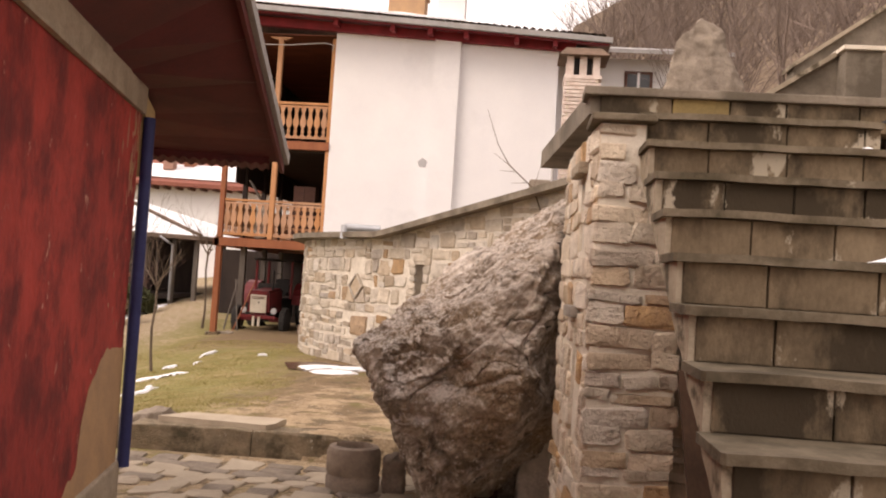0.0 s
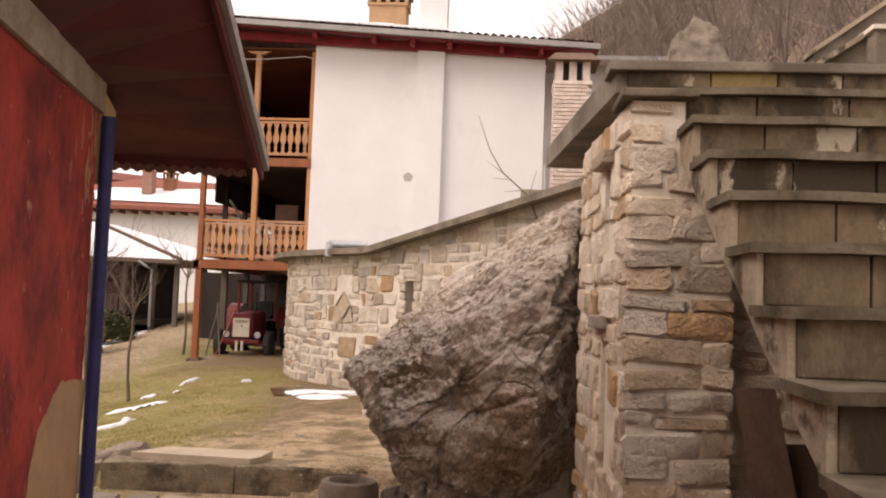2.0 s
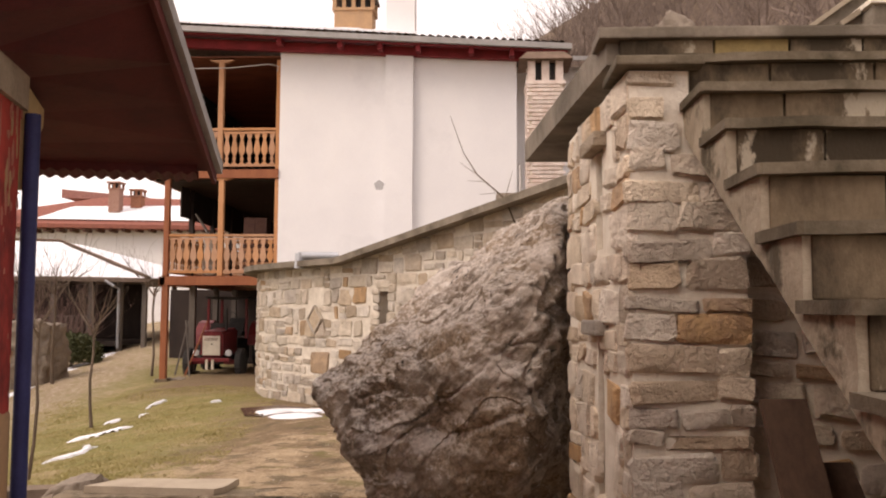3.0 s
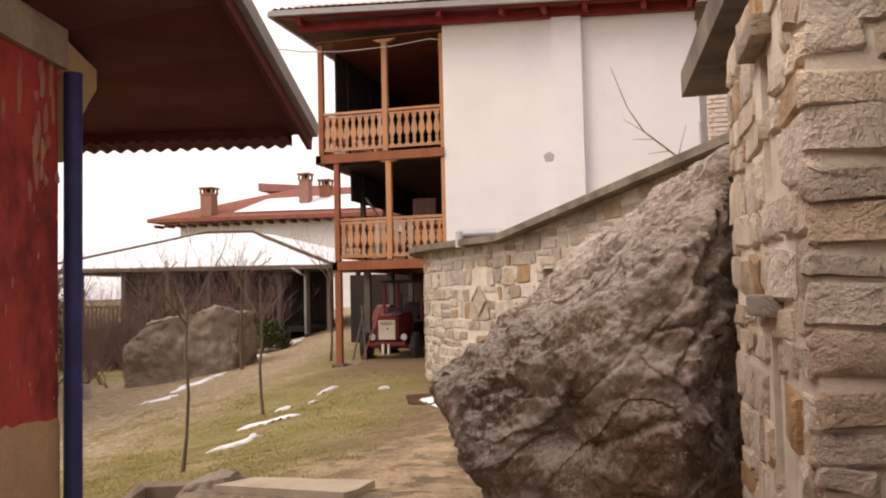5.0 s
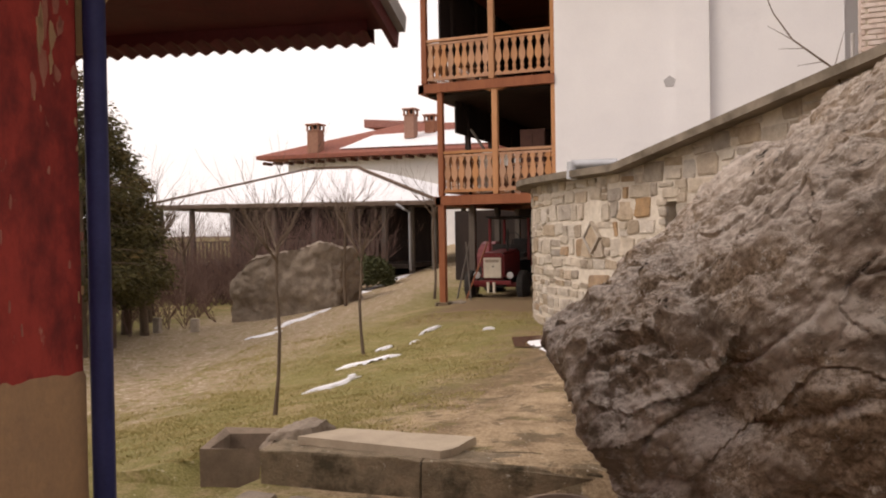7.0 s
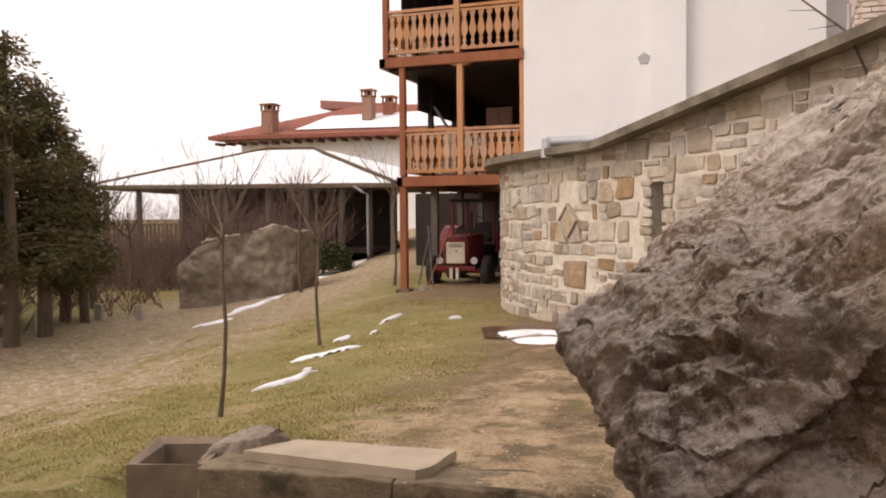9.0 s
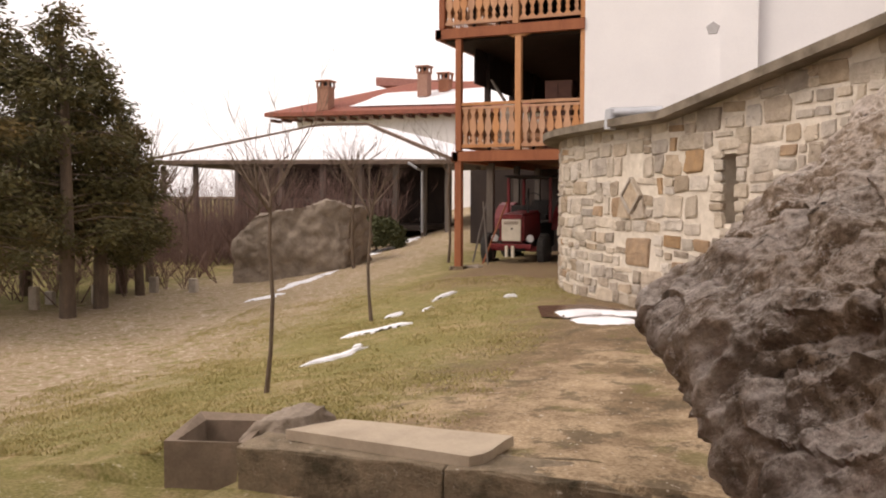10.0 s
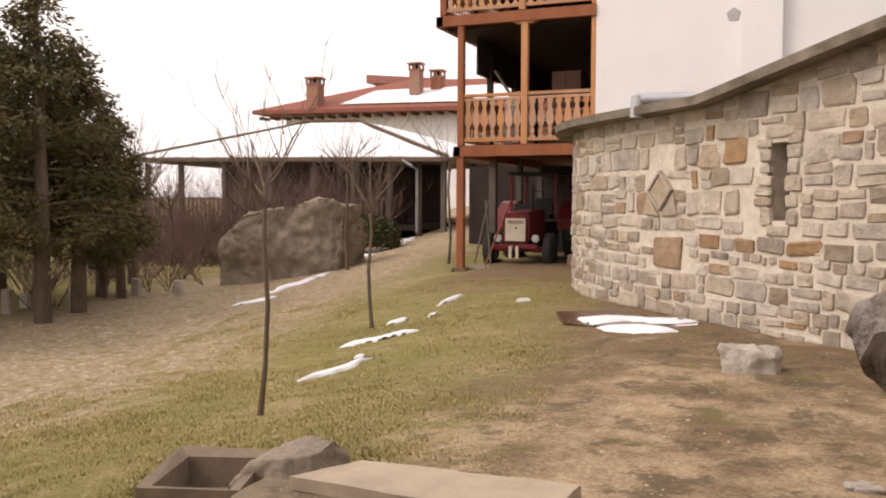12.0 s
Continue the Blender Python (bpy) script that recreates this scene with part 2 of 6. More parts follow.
def boulder_material():
    """Mottled grey granite: pale lichen, dark pits, brown iron stains and a coarse relief; light on upward faces is
    painted in.
    """
    m = bpy.data.materials.new("lichen_granite")
    m.use_nodes = True
    n, l = m.node_tree.nodes, m.node_tree.links
    p = n["Principled BSDF"]
    p.inputs["Roughness"].default_value, p.inputs["Specular IOR Level"].default_value = 0.93, 0.2
    geo = n.new("ShaderNodeNewGeometry")

    def tex(s, d=8, r=0.65, stretch=None):
        t = n.new("ShaderNodeTexNoise")
        t.inputs["Scale"].default_value, t.inputs["Detail"].default_value, t.inputs["Roughness"].default_value = s, d, r
        src = geo.outputs["Position"]
        if stretch:
            mp = n.new("ShaderNodeMapping")
            mp.inputs["Scale"].default_value = stretch
            mp.inputs["Rotation"].default_value = (0.3, 0.7, 0.2)
            l.new(src, mp.inputs[0])
            src = mp.outputs[0]
        l.new(src, t.inputs["Vector"])
        return t.outputs[0]

    def rng(v, a, b):
        r = n.new("ShaderNodeMapRange")
        r.inputs[1].default_value, r.inputs[2].default_value = a, b
        l.new(v, r.inputs[0])
        return r.outputs[0]

    def mix(f, a, b):
        q = n.new("ShaderNodeMix")
        q.data_type = "RGBA"
        l.new(f, q.inputs[0])
        for k, v in zip((6, 7), (a, b)):
            if isinstance(v, tuple):
                q.inputs[k].default_value = (*v, 1)
            else:
                l.new(v, q.inputs[k])
        return q.outputs[2]

    def op(kind, a, b):
        q = n.new("ShaderNodeMath")
        q.operation = kind
        for k, v in enumerate((a, b)):
            if isinstance(v, (int, float)):
                q.inputs[k].default_value = v
            else:
                l.new(v, q.inputs[k])
        return q.outputs[0]
    # coordinates squeezed along the rock's grain
    dot = n.new("ShaderNodeVectorMath")
    dot.operation = "DOT_PRODUCT"
    l.new(geo.outputs["Position"], dot.inputs[0])
    dot.inputs[1].default_value = (0.747, -0.293, 0.596)
    away = n.new("ShaderNodeVectorMath")
    away.operation = "SCALE"
    away.inputs[0].default_value = (0.747, -0.293, 0.596)
    l.new(op("MULTIPLY", dot.outputs["Value"], 0.72), away.inputs["Scale"])
    sub = n.new("ShaderNodeVectorMath")
    sub.operation = "SUBTRACT"
    l.new(geo.outputs["Position"], sub.inputs[0])
    l.new(away.outputs[0], sub.inputs[1])

    def grained(s, d=8, r=0.7):
        t = n.new("ShaderNodeTexNoise")
        t.inputs["Scale"].default_value, t.inputs["Detail"].default_value, t.inputs["Roughness"].default_value = s, d, r
        l.new(sub.outputs[0], t.inputs["Vector"])
        return t.outputs[0]
    grain, lumps, wide = tex(34, 6, 0.8), grained(7.0, 9, 0.74), tex(1.3, 6)
    col = mix(rng(lumps, 0.42, 0.58), (0.27, 0.205, 0.155), (0.66, 0.56, 0.47))
    col = mix(rng(wide, 0.48, 0.60), col, mix(rng(grain, 0.42, 0.58), (0.235, 0.165, 0.108), (0.53, 0.40, 0.285)))
    col = mix(op("MULTIPLY", rng(tex(1.9, 7, 0.7), 0.53, 0.60), 0.55), col, (0.125, 0.094, 0.072))
    # upward faces mixed paler: the light on the upper facet, put into the colour
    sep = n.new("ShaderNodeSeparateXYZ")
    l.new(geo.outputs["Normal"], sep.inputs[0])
    lit_tops = op("MULTIPLY", op("MULTIPLY", rng(sep.outputs[2], 0.10, 0.70), rng(op("ADD", grain, lumps), 0.86, 1.12)), 0.85)
    col = mix(lit_tops, col, (0.78, 0.69, 0.615))
    col = mix(rng(tex(15, 8, 0.85), 0.57, 0.61), col, (0.80, 0.74, 0.67))
    col = mix(rng(grained(13, 7, 0.78), 0.60, 0.66), col, (0.045, 0.035, 0.028))
    l.new(col, p.inputs["Base Color"])
    h = op("ADD", op("ADD", op("MULTIPLY", grain, 0.7), op("MULTIPLY", lumps, 0.9)), op("MULTIPLY", grained(22, 6, 0.75), 0.8))
    bp = n.new("ShaderNodeBump")
    bp.inputs["Strength"].default_value, bp.inputs["Distance"].default_value = 0.9, 0.05
    l.new(h, bp.inputs["Height"])
    l.new(bp.outputs[0], p.inputs["Normal"])
    return m


M["boulder"] = boulder_material()


# ---- mesh helpers ----
def part(name, bm, mat, parent=None, label=""):
    """Links a bmesh as one mesh object, under a thing or a part where one is given."""
    me = bpy.data.meshes.new(name)
    bm.normal_update()
    bm.to_mesh(me)
    bm.free()
    me.materials.append(M[mat])
    ob = new(name, me)
    if parent:
        ob.parent = parent
    if label:
        ob["label"] = label
    return ob


def smooth(ob, angle=40):
    ob.data.shade_smooth()
    ob.data.set_sharp_from_angle(angle=radians(angle))
    return ob


def empty(name, label, category, group="", kind="", at=(0, 0, 0)):
    ob = new(name)
    ob.location = at
    return tagged(ob, label, category, group, kind)


def prism(bm, poly, z0, z1):
    """A solid over a plan polygon (counter-clockwise); heights may be numbers or one for each corner."""
    n = len(poly)
    lo = z0 if isinstance(z0, (list, tuple)) else [z0] * n
    hi = z1 if isinstance(z1, (list, tuple)) else [z1] * n
    a = [bm.verts.new((x, y, z)) for (x, y), z in zip(poly, lo)]
    b = [bm.verts.new((x, y, z)) for (x, y), z in zip(poly, hi)]
    bm.faces.new(a[::-1])
    bm.faces.new(b)
    for i in range(n):
        bm.faces.new((a[i], a[(i + 1) % n], b[(i + 1) % n], b[i]))
    return a + b


def box(bm, x0, x1, y0, y1, z0, z1, bevel=0.0):
    v = prism(bm, [(x0, y0), (x1, y0), (x1, y1), (x0, y1)], z0, z1)
    if bevel:
        edges = list({e for w in v for e in w.link_edges})
        bmesh.ops.bevel(bm, geom=edges, offset=bevel, segments=2, affect="EDGES", profile=0.6)


def boxed(name, mat, dims, parent=None, label="", bevel=0.0):
    bm = bmesh.new()
    box(bm, *dims, bevel)
    return part(name, bm, mat, parent, label)


def tube(bm, pts, radii, n=6, close=True):
    rings = []
    for i, p in enumerate(pts):
        p = Vector(p)
        d = (Vector(pts[min(i + 1, len(pts) - 1)]) - Vector(pts[max(i - 1, 0)])).normalized()
        u = d.cross(Vector((0.31, 0.17, 0.93)) if abs(d.z) < 0.9 else Vector((1, 0.1, 0))).normalized()
        w = d.cross(u)
        rings.append([bm.verts.new(p + (u * math.cos(k * math.tau / n) + w * math.sin(k * math.tau / n)) * radii[i]) for k in range(n)])
    for r, s in zip(rings, rings[1:]):
        for k in range(n):
            bm.faces.new((r[k], r[(k + 1) % n], s[(k + 1) % n], s[k]))
    if close:
        bm.faces.new(rings[0][::-1])
        bm.faces.new(rings[-1])


def beam(bm, p, q, w, h):
    """A square-edged timber from p to q."""
    p, q = Vector(p), Vector(q)
    d = (q - p).normalized()
    u = d.cross(Vector((0, 0, 1))) if abs(d.z) < 0.95 else Vector((1, 0, 0))
    u.normalize()
    v = u.cross(d)
    c = [[bm.verts.new(o + u * a * w / 2 + v * b * h / 2) for a, b in ((-1, -1), (1, -1), (1, 1), (-1, 1))] for o in (p, q)]
    bm.faces.new(c[0][::-1])
    bm.faces.new(c[1])
    for k in range(4):
        bm.faces.new((c[0][k], c[0][(k + 1) % 4], c[1][(k + 1) % 4], c[1][k]))


def lathe(bm, profile, n=24, centre=(0, 0, 0), axis="z"):
    """Turns a profile of (radius, height) about an axis."""
    rings = []
    for r, h in profile:
        ring = []
        for k in range(n):
            a = k * math.tau / n
            c, s = r * math.cos(a), r * math.sin(a)
            v = (c, s, h) if axis == "z" else (h, c, s) if axis == "x" else (s, h, c)
            ring.append(bm.verts.new(Vector(v) + Vector(centre)))
        rings.append(ring)
    for r, s in zip(rings, rings[1:]):
        for k in range(n):
            bm.faces.new((r[k], r[(k + 1) % n], s[(k + 1) % n], s[k]))
    bm.faces.new(rings[0][::-1])
    bm.faces.new(rings[-1])


def rough_block(bm, corners, cuts=5, amount=0.08, scale=1.2, seed=0, detail=2, round_off=0.5):
    """A rock: the hull of some corners, cut finely and made uneven."""
    vs = [bm.verts.new(c) for c in corners]
    bmesh.ops.convex_hull(bm, input=vs)
    bmesh.ops.triangulate(bm, faces=bm.faces[:])
    for _ in range(cuts):
        long = sorted((e.calc_length() for e in bm.edges), reverse=True)
        limit = long[0] * 0.52
        bmesh.ops.subdivide_edges(bm, edges=[e for e in bm.edges if e.calc_length() > limit], cuts=1)
        bmesh.ops.triangulate(bm, faces=bm.faces[:])
    bmesh.ops.smooth_vert(bm, verts=bm.verts[:], factor=round_off, use_axis_x=True, use_axis_y=True, use_axis_z=True)
    bm.normal_update()
    off = Vector((seed * 7.3, seed * 3.1, seed * 5.7))
    move = []
    for v in bm.verts:
        p = v.co * scale + off
        d = noise.noise(p) + 0.5 * noise.noise(p * 2.3) + 0.28 * noise.noise(p * 5.1)
        if detail > 2:
            f1, f2 = noise.voronoi(p * 1.15)[0][:2]
            g1, g2 = noise.voronoi(p * 3.1)[0][:2]
            d = 0.55 * d + 0.55 * (0.45 - f1) + 0.16 * (0.4 - g1) + 0.20 * noise.noise(p * 6.0) + 0.17 * noise.noise(p * 12.0) + 0.12 * noise.noise(p * 25.0) - 0.2 * max(0.0, abs(noise.noise(p * 1.7)) * -6 + 0.5)
        move.append(v.normal * d * amount)
    for v, d in zip(bm.verts, move):
        v.co += d


def ground_z(x, y):
    """The lie of the land: paved court in front, lawn falling to one side and rising behind, hillside on the other."""
    lawn = 0.04 + 0.165 * (x + 2.1) + 0.10 * max(0.0, y - 14)
    cap = 0.05 + max(0.0, -7.0 - x) * 0.15
    k = 0.12
    lawn = -k * math.log(math.exp(-lawn / k) + math.exp(-cap / k)) if lawn > -3 else lawn
    floor = -1.0 + 0.015 * max(0.0, y - 16)
    lawn = k * math.log(math.exp(max(lawn, floor - 2) / k) + math.exp(floor / k))
    lawn = min(lawn, 3.0)
    if x > 2.2 and y > 6:
        s = min(1.0, max(0.0, (x - 2.2) / 2.0)) * min(1.0, max(0.0, (y - 6) / 3.0))
        hill = 2.4 + 0.62 * (x - 3) + 0.16 * (y - 8) + 0.5 * noise.noise(Vector((x * 0.2, y * 0.2, 1)))
        lawn = lawn * (1 - s) + min(hill, 30) * s
    if y > 34 and x > -3:
        lawn += min(1.0, (x + 3) / 9) * min((y - 34) * 0.24, 14)
    return lawn


def court_z(x, y):
    return 0.07 - 0.029 * (y + 1)


# ---- ground ----
def axis(lo, hi, step, far, breaks=()):
    v = list(np.arange(lo, hi + 1e-6, step)) + list(breaks)
    d, a = step, hi
    while a < far:
        d *= 1.45
        a += d
        v.append(a)
    d, a = step, lo
    while a > -far:
        d *= 1.45
        a -= d
        v.append(a)
    return sorted(set(round(float(q), 4) for q in v))


KERB_Y = 8.58


def sheet_z(x, y):
    if y < KERB_Y + 0.05 and -2.75 < x < 6.5:
        return court_z(x, max(y, -9)) - 0.02
    z = ground_z(x, y)
    if x <= -2.75 and y < (9.3 if x > -3.55 else 8.65):
        z = min(z, -0.36)
    return z + (0.025 * noise.noise(Vector((x * 0.9, y * 0.9, 0))) + 0.012 * noise.noise(Vector((x * 3, y * 3, 2)))) * (1 if x < 2.3 else 4)


gx = axis(-13.0, 8.0, 0.25, 900, (-2.76, -2.74))
gy = axis(-3.0, 34.0, 0.25, 900, (KERB_Y + 0.03, KERB_Y + 0.07, 8.64, 8.66))
bm = bmesh.new()
grid = [[bm.verts.new((x, y, sheet_z(x, y))) for x in gx] for y in gy]
for r, s in zip(grid, grid[1:]):
    for i in range(len(gx) - 1):
        bm.faces.new((r[i], r[i + 1], s[i + 1], s[i]))


def ground_material():
    """Thin winter turf with bare trodden soil, a gravelly track and packed earth near the wall."""
    m = bpy.data.materials.new("winter_lawn")
    m.use_nodes = True
    n, l = m.node_tree.nodes, m.node_tree.links
    p = n["Principled BSDF"]
    p.inputs["Roughness"].default_value = 0.95
    p.inputs["Specular IOR Level"].default_value = 0.15
    geo = n.new("ShaderNodeNewGeometry")
    sep = n.new("ShaderNodeSeparateXYZ")
    l.new(geo.outputs["Position"], sep.inputs[0])

    def tex(s, d=6, r=0.6):
        t = n.new("ShaderNodeTexNoise")
        t.inputs["Scale"].default_value, t.inputs["Detail"].default_value, t.inputs["Roughness"].default_value = s, d, r
        l.new(geo.outputs["Position"], t.inputs["Vector"])
        return t.outputs[0]

    def rng(v, a, b):
        r = n.new("ShaderNodeMapRange")
        r.inputs[1].default_value, r.inputs[2].default_value = a, b
        r.interpolation_type = "SMOOTHSTEP"
        l.new(v, r.inputs[0])
        return r.outputs[0]

    def op(kind, a, b):
        q = n.new("ShaderNodeMath")
        q.operation = kind
        for s, v in zip(q.inputs, (a, b)):
            if isinstance(v, (int, float)):
                s.default_value = v
            else:
                l.new(v, s)
        return q.outputs[0]

    def mix(f, a, b):
        q = n.new("ShaderNodeMix")
        q.data_type = "RGBA"
        l.new(f, q.inputs[0])
        for s, v in zip((q.inputs[6], q.inputs[7]), (a, b)):
            if isinstance(v, tuple):
                s.default_value = (*v, 1)
            else:
                l.new(v, s)
        return q.outputs[2]
    fine, mid, big = tex(38, 5, 0.75), tex(5), tex(0.6, 5)
    green = mix(rng(fine, 0.35, 0.65), (0.150, 0.140, 0.042), (0.30, 0.255, 0.105))
    straw = mix(rng(fine, 0.35, 0.65), (0.29, 0.215, 0.105), (0.43, 0.33, 0.19))
    soil = mix(rng(fine, 0.35, 0.65), (0.35, 0.248, 0.152), (0.56, 0.43, 0.285))
    mud = mix(rng(fine, 0.35, 0.65), (0.150, 0.103, 0.060), (0.27, 0.19, 0.115))
    turf = mix(rng(op("ADD", op("MULTIPLY", mid, 0.55), op("MULTIPLY", big, 0.75)), 0.60, 0.82), green, straw)
    turf = mix(op("MULTIPLY", rng(tex(17, 4, 0.7), 0.60, 0.68), 0.7), turf, (0.50, 0.43, 0.30))
    # the trodden track that crosses the lawn: a band along x + 0.55 y
    x, y = sep.outputs[0], sep.outputs[1]
    track = op("ABSOLUTE", op("ADD", op("ADD", x, op("MULTIPLY", y, 0.12)), op("ADD", 9.6, op("MULTIPLY", big, -1.2))), 0)
    on_track = op("MULTIPLY", op("SUBTRACT", 1.0, rng(track, 2.6, 5.0)), rng(mid, 0.30, 0.55))
    col = mix(on_track, turf, mix(rng(tex(13, 6, 0.8), 0.50, 0.62), (0.34, 0.255, 0.165), (0.66, 0.55, 0.45)))
    # bare earth beside the wall, boulder and garage
    bare = rng(op("ADD", op("ADD", x, op("MULTIPLY", y, 0.075)), op("MULTIPLY", op("SUBTRACT", mid, 0.5), 2.4)), -2.6, -0.9)
    patchy = tex(1.1, 9, 0.72)
    dry = rng(op("SUBTRACT", patchy, op("MULTIPLY", op("SUBTRACT", y, 9.5), 0.030)), 0.36, 0.58)
    earth = mix(dry, mud, soil)
    earth = mix(op("MULTIPLY", rng(tex(2.6, 8, 0.75), 0.52, 0.60), 0.75), earth, (0.125, 0.096, 0.060))
    earth = mix(op("MULTIPLY", rng(tex(1.7, 7, 0.7), 0.56, 0.64), 0.6), earth, (0.16, 0.145, 0.050))
    earth = mix(rng(tex(26, 3, 0.6), 0.66, 0.70), earth, (0.62, 0.54, 0.44))
    col = mix(bare, col, earth)
    yard = op("MULTIPLY", rng(y, 17.6, 19.5), rng(x, -6.9, -5.8))
    col = mix(op("MULTIPLY", yard, rng(mid, 0.2, 0.5)), col, mud)
    # leaf litter on the hillside
    hill = rng(sep.outputs[2], 1.2, 2.2)
    col = mix(hill, col, mix(rng(mid, 0.35, 0.65), (0.12, 0.086, 0.062), (0.25, 0.185, 0.13)))
    l.new(col, p.inputs["Base Color"])
    bp = n.new("ShaderNodeBump")
    bp.inputs["Strength"].default_value, bp.inputs["Distance"].default_value = 0.8, 0.03
    l.new(op("ADD", fine, mid), bp.inputs["Height"])
    l.new(bp.outputs[0], p.inputs["Normal"])
    return m


M["ground"] = ground_material()
ground = part("ground", bm, "ground")
tagged(ground, "thin winter lawn with bare trodden earth and a gravelly track", "ground", kind="structure")
ground.data.shade_smooth()


# ---- stonework ----
def outline(w, h, rng, jit):
    """An uneven eight-cornered stone face, centred."""
    a, b = w / 2, h / 2
    c = min(a, b) * rng.uniform(0.16, 0.36)
    pts = [(-a + c, -b), (a - c, -b), (a, -b + c), (a, b - c), (a - c, b), (-a + c, b), (-a, b - c), (-a, -b + c)]
    return [(x + rng.uniform(-jit, jit), z + rng.uniform(-jit, jit)) for x, z in pts]


def stone_mesh(w, h, depth, rng):
    """One rubble stone: its face looks along -y, its back is open against the mortar."""
    me = bpy.data.meshes.new("stone")
    o = outline(w, h, rng, min(w, h) * 0.09)
    tilt = rng.uniform(-0.06, 0.06), rng.uniform(-0.08, 0.08)
    v = [(x, 0.02, z) for x, z in o]
    v += [(x * 0.985, -depth * 0.6, z * 0.98) for x, z in o]
    v += [(x * rng.uniform(0.80, 0.94) + rng.uniform(-0.012, 0.012), -depth * rng.uniform(0.8, 1.2) + x * tilt[0] + z * tilt[1], z * 0.84 + rng.uniform(-0.008, 0.008)) for x, z in o]
    v.append((0, -depth * rng.uniform(0.85, 1.15), 0))
    f = []
    for k in range(8):
        j = (k + 1) % 8
        f += [(k, j, 8 + j, 8 + k), (8 + k, 8 + j, 16 + j, 16 + k), (16 + k, 16 + j, 24)]
    me.from_pydata(v, [], f)
    return me


STONE_RNG = random.Random(4)
STONES = {}


def stone_of(w, h, depth):
    """A stone from the stock nearest to a size."""
    key = (round(w / 0.05), round(h / 0.03), depth, STONE_RNG.randrange(3))
    if key not in STONES:
        STONES[key] = stone_mesh(key[0] * 0.05 - 0.004, key[1] * 0.03 - 0.004, depth, STONE_RNG)
    return STONES[key]


def lay_rubble(place, length, z0, z1, parent, mats, rng, w=(0.16, 0.46), h=(0.10, 0.26), depth=0.045, joint=0.025, skip=None, wander=0.0):
    """Courses of rubble over a face. place(s, z) gives the pose of a stone at a length along the face."""
    z, count = z0, 0
    while z < z1 - 0.05:
        ch = min(rng.uniform(*h), z1 - z)
        s = 0.0
        while s < length - 0.03:
            cw = min(rng.uniform(*w) * (0.75 if ch < 0.14 else 1), length - s)
            if length - s - cw < 0.10:
                cw = length - s
            cells = [(s, z, cw, ch)]
            if ch > 0.19 and rng.random() < 0.35:
                cut = rng.uniform(0.4, 0.6)
                cells = [(s, z, cw, ch * cut), (s, z + ch * cut, cw, ch * (1 - cut))]
            elif cw > 0.34 and rng.random() < 0.15:
                cells = [(s, z, cw * 0.5, ch), (s + cw * 0.5, z, cw * 0.5, ch)]
            for cs, cz, w1, h1 in cells:
                mid_s, mid_z = cs + w1 / 2 + rng.uniform(-wander, wander), cz + h1 / 2 + rng.uniform(-0.012 - wander, 0.012 + wander)
                if skip and skip(mid_s, mid_z, w1, h1):
                    continue
                me = stone_of(max(w1 - joint, 0.05), max(h1 - joint, 0.04), depth)
                mat = rng.choices([a for a, _ in mats], [b for _, b in mats])[0]
                me = stone_with(me, mat)
                ob = new("stone", me)
                ob.parent = parent
                ob.matrix_local = place(mid_s, mid_z) @ pose(0, 0, 0, rng.uniform(-3, 3), rng.uniform(-4, 4), rng.uniform(-4, 4))
                count += 1
            s += cw
        z += ch
    return count


def stone_with(me, mat):
    key = (me.name, mat)
    if key not in STONES:
        c = me.copy()
        c.materials.clear()
        c.materials.append(M[mat])
        c.shade_smooth()
        c.set_sharp_from_angle(angle=radians(28))
        STONES[key] = c
    return STONES[key]


# ---- curved rubble wall with its concrete slab ----
def catmull(points, step=0.15):
    out = []
    p = [points[0]] + list(points) + [points[-1]]
    for i in range(1, len(p) - 2):
        a, b, c, d = (Vector(q) for q in p[i - 1:i + 3])
        n = max(2, int((c - b).length / step))
        for k in range(n):
            t = k / n
            out.append(0.5 * (2 * b + (c - a) * t + (2 * a - 5 * b + 4 * c - d) * t * t + (3 * b - a - 3 * c + d) * t ** 3))
    out.append(Vector(points[-1]))
    return out


WALL_LINE = catmull([(-3.74, 20.6), (-3.66, 19.2), (-3.20, 17.75), (-2.25, 16.45), (-0.47, 14.51), (1.8, 12.1), (3.3, 10.5)])


def slab_z(x):
    return 2.50 + 0.225 * max(0.0, x + 1.35)


def along(line):
    s = [0.0]
    for a, b in zip(line, line[1:]):
        s.append(s[-1] + (b - a).length)
    return s


WALL_S = along(WALL_LINE)


def at_length(line, lens, s):
    for i in range(len(line) - 1):
        if s <= lens[i + 1]:
            f = (s - lens[i]) / (lens[i + 1] - lens[i])
            return line[i].lerp(line[i + 1], f), (line[i + 1] - line[i]).normalized()
    return line[-1], (line[-1] - line[-2]).normalized()


def slit(s):
    p, _ = at_length(WALL_LINE, WALL_S, s)
    return p


SLIT_S = min(WALL_S, key=lambda s: (slit(s) - Vector((-0.45, 14.49))).length)
SQUARE_S = min(WALL_S, key=lambda s: (slit(s) - Vector((-1.69, 15.82))).length)
DIAMOND_S = min(WALL_S, key=lambda s: (slit(s) - Vector((-1.82, 15.95))).length)
bm = bmesh.new()
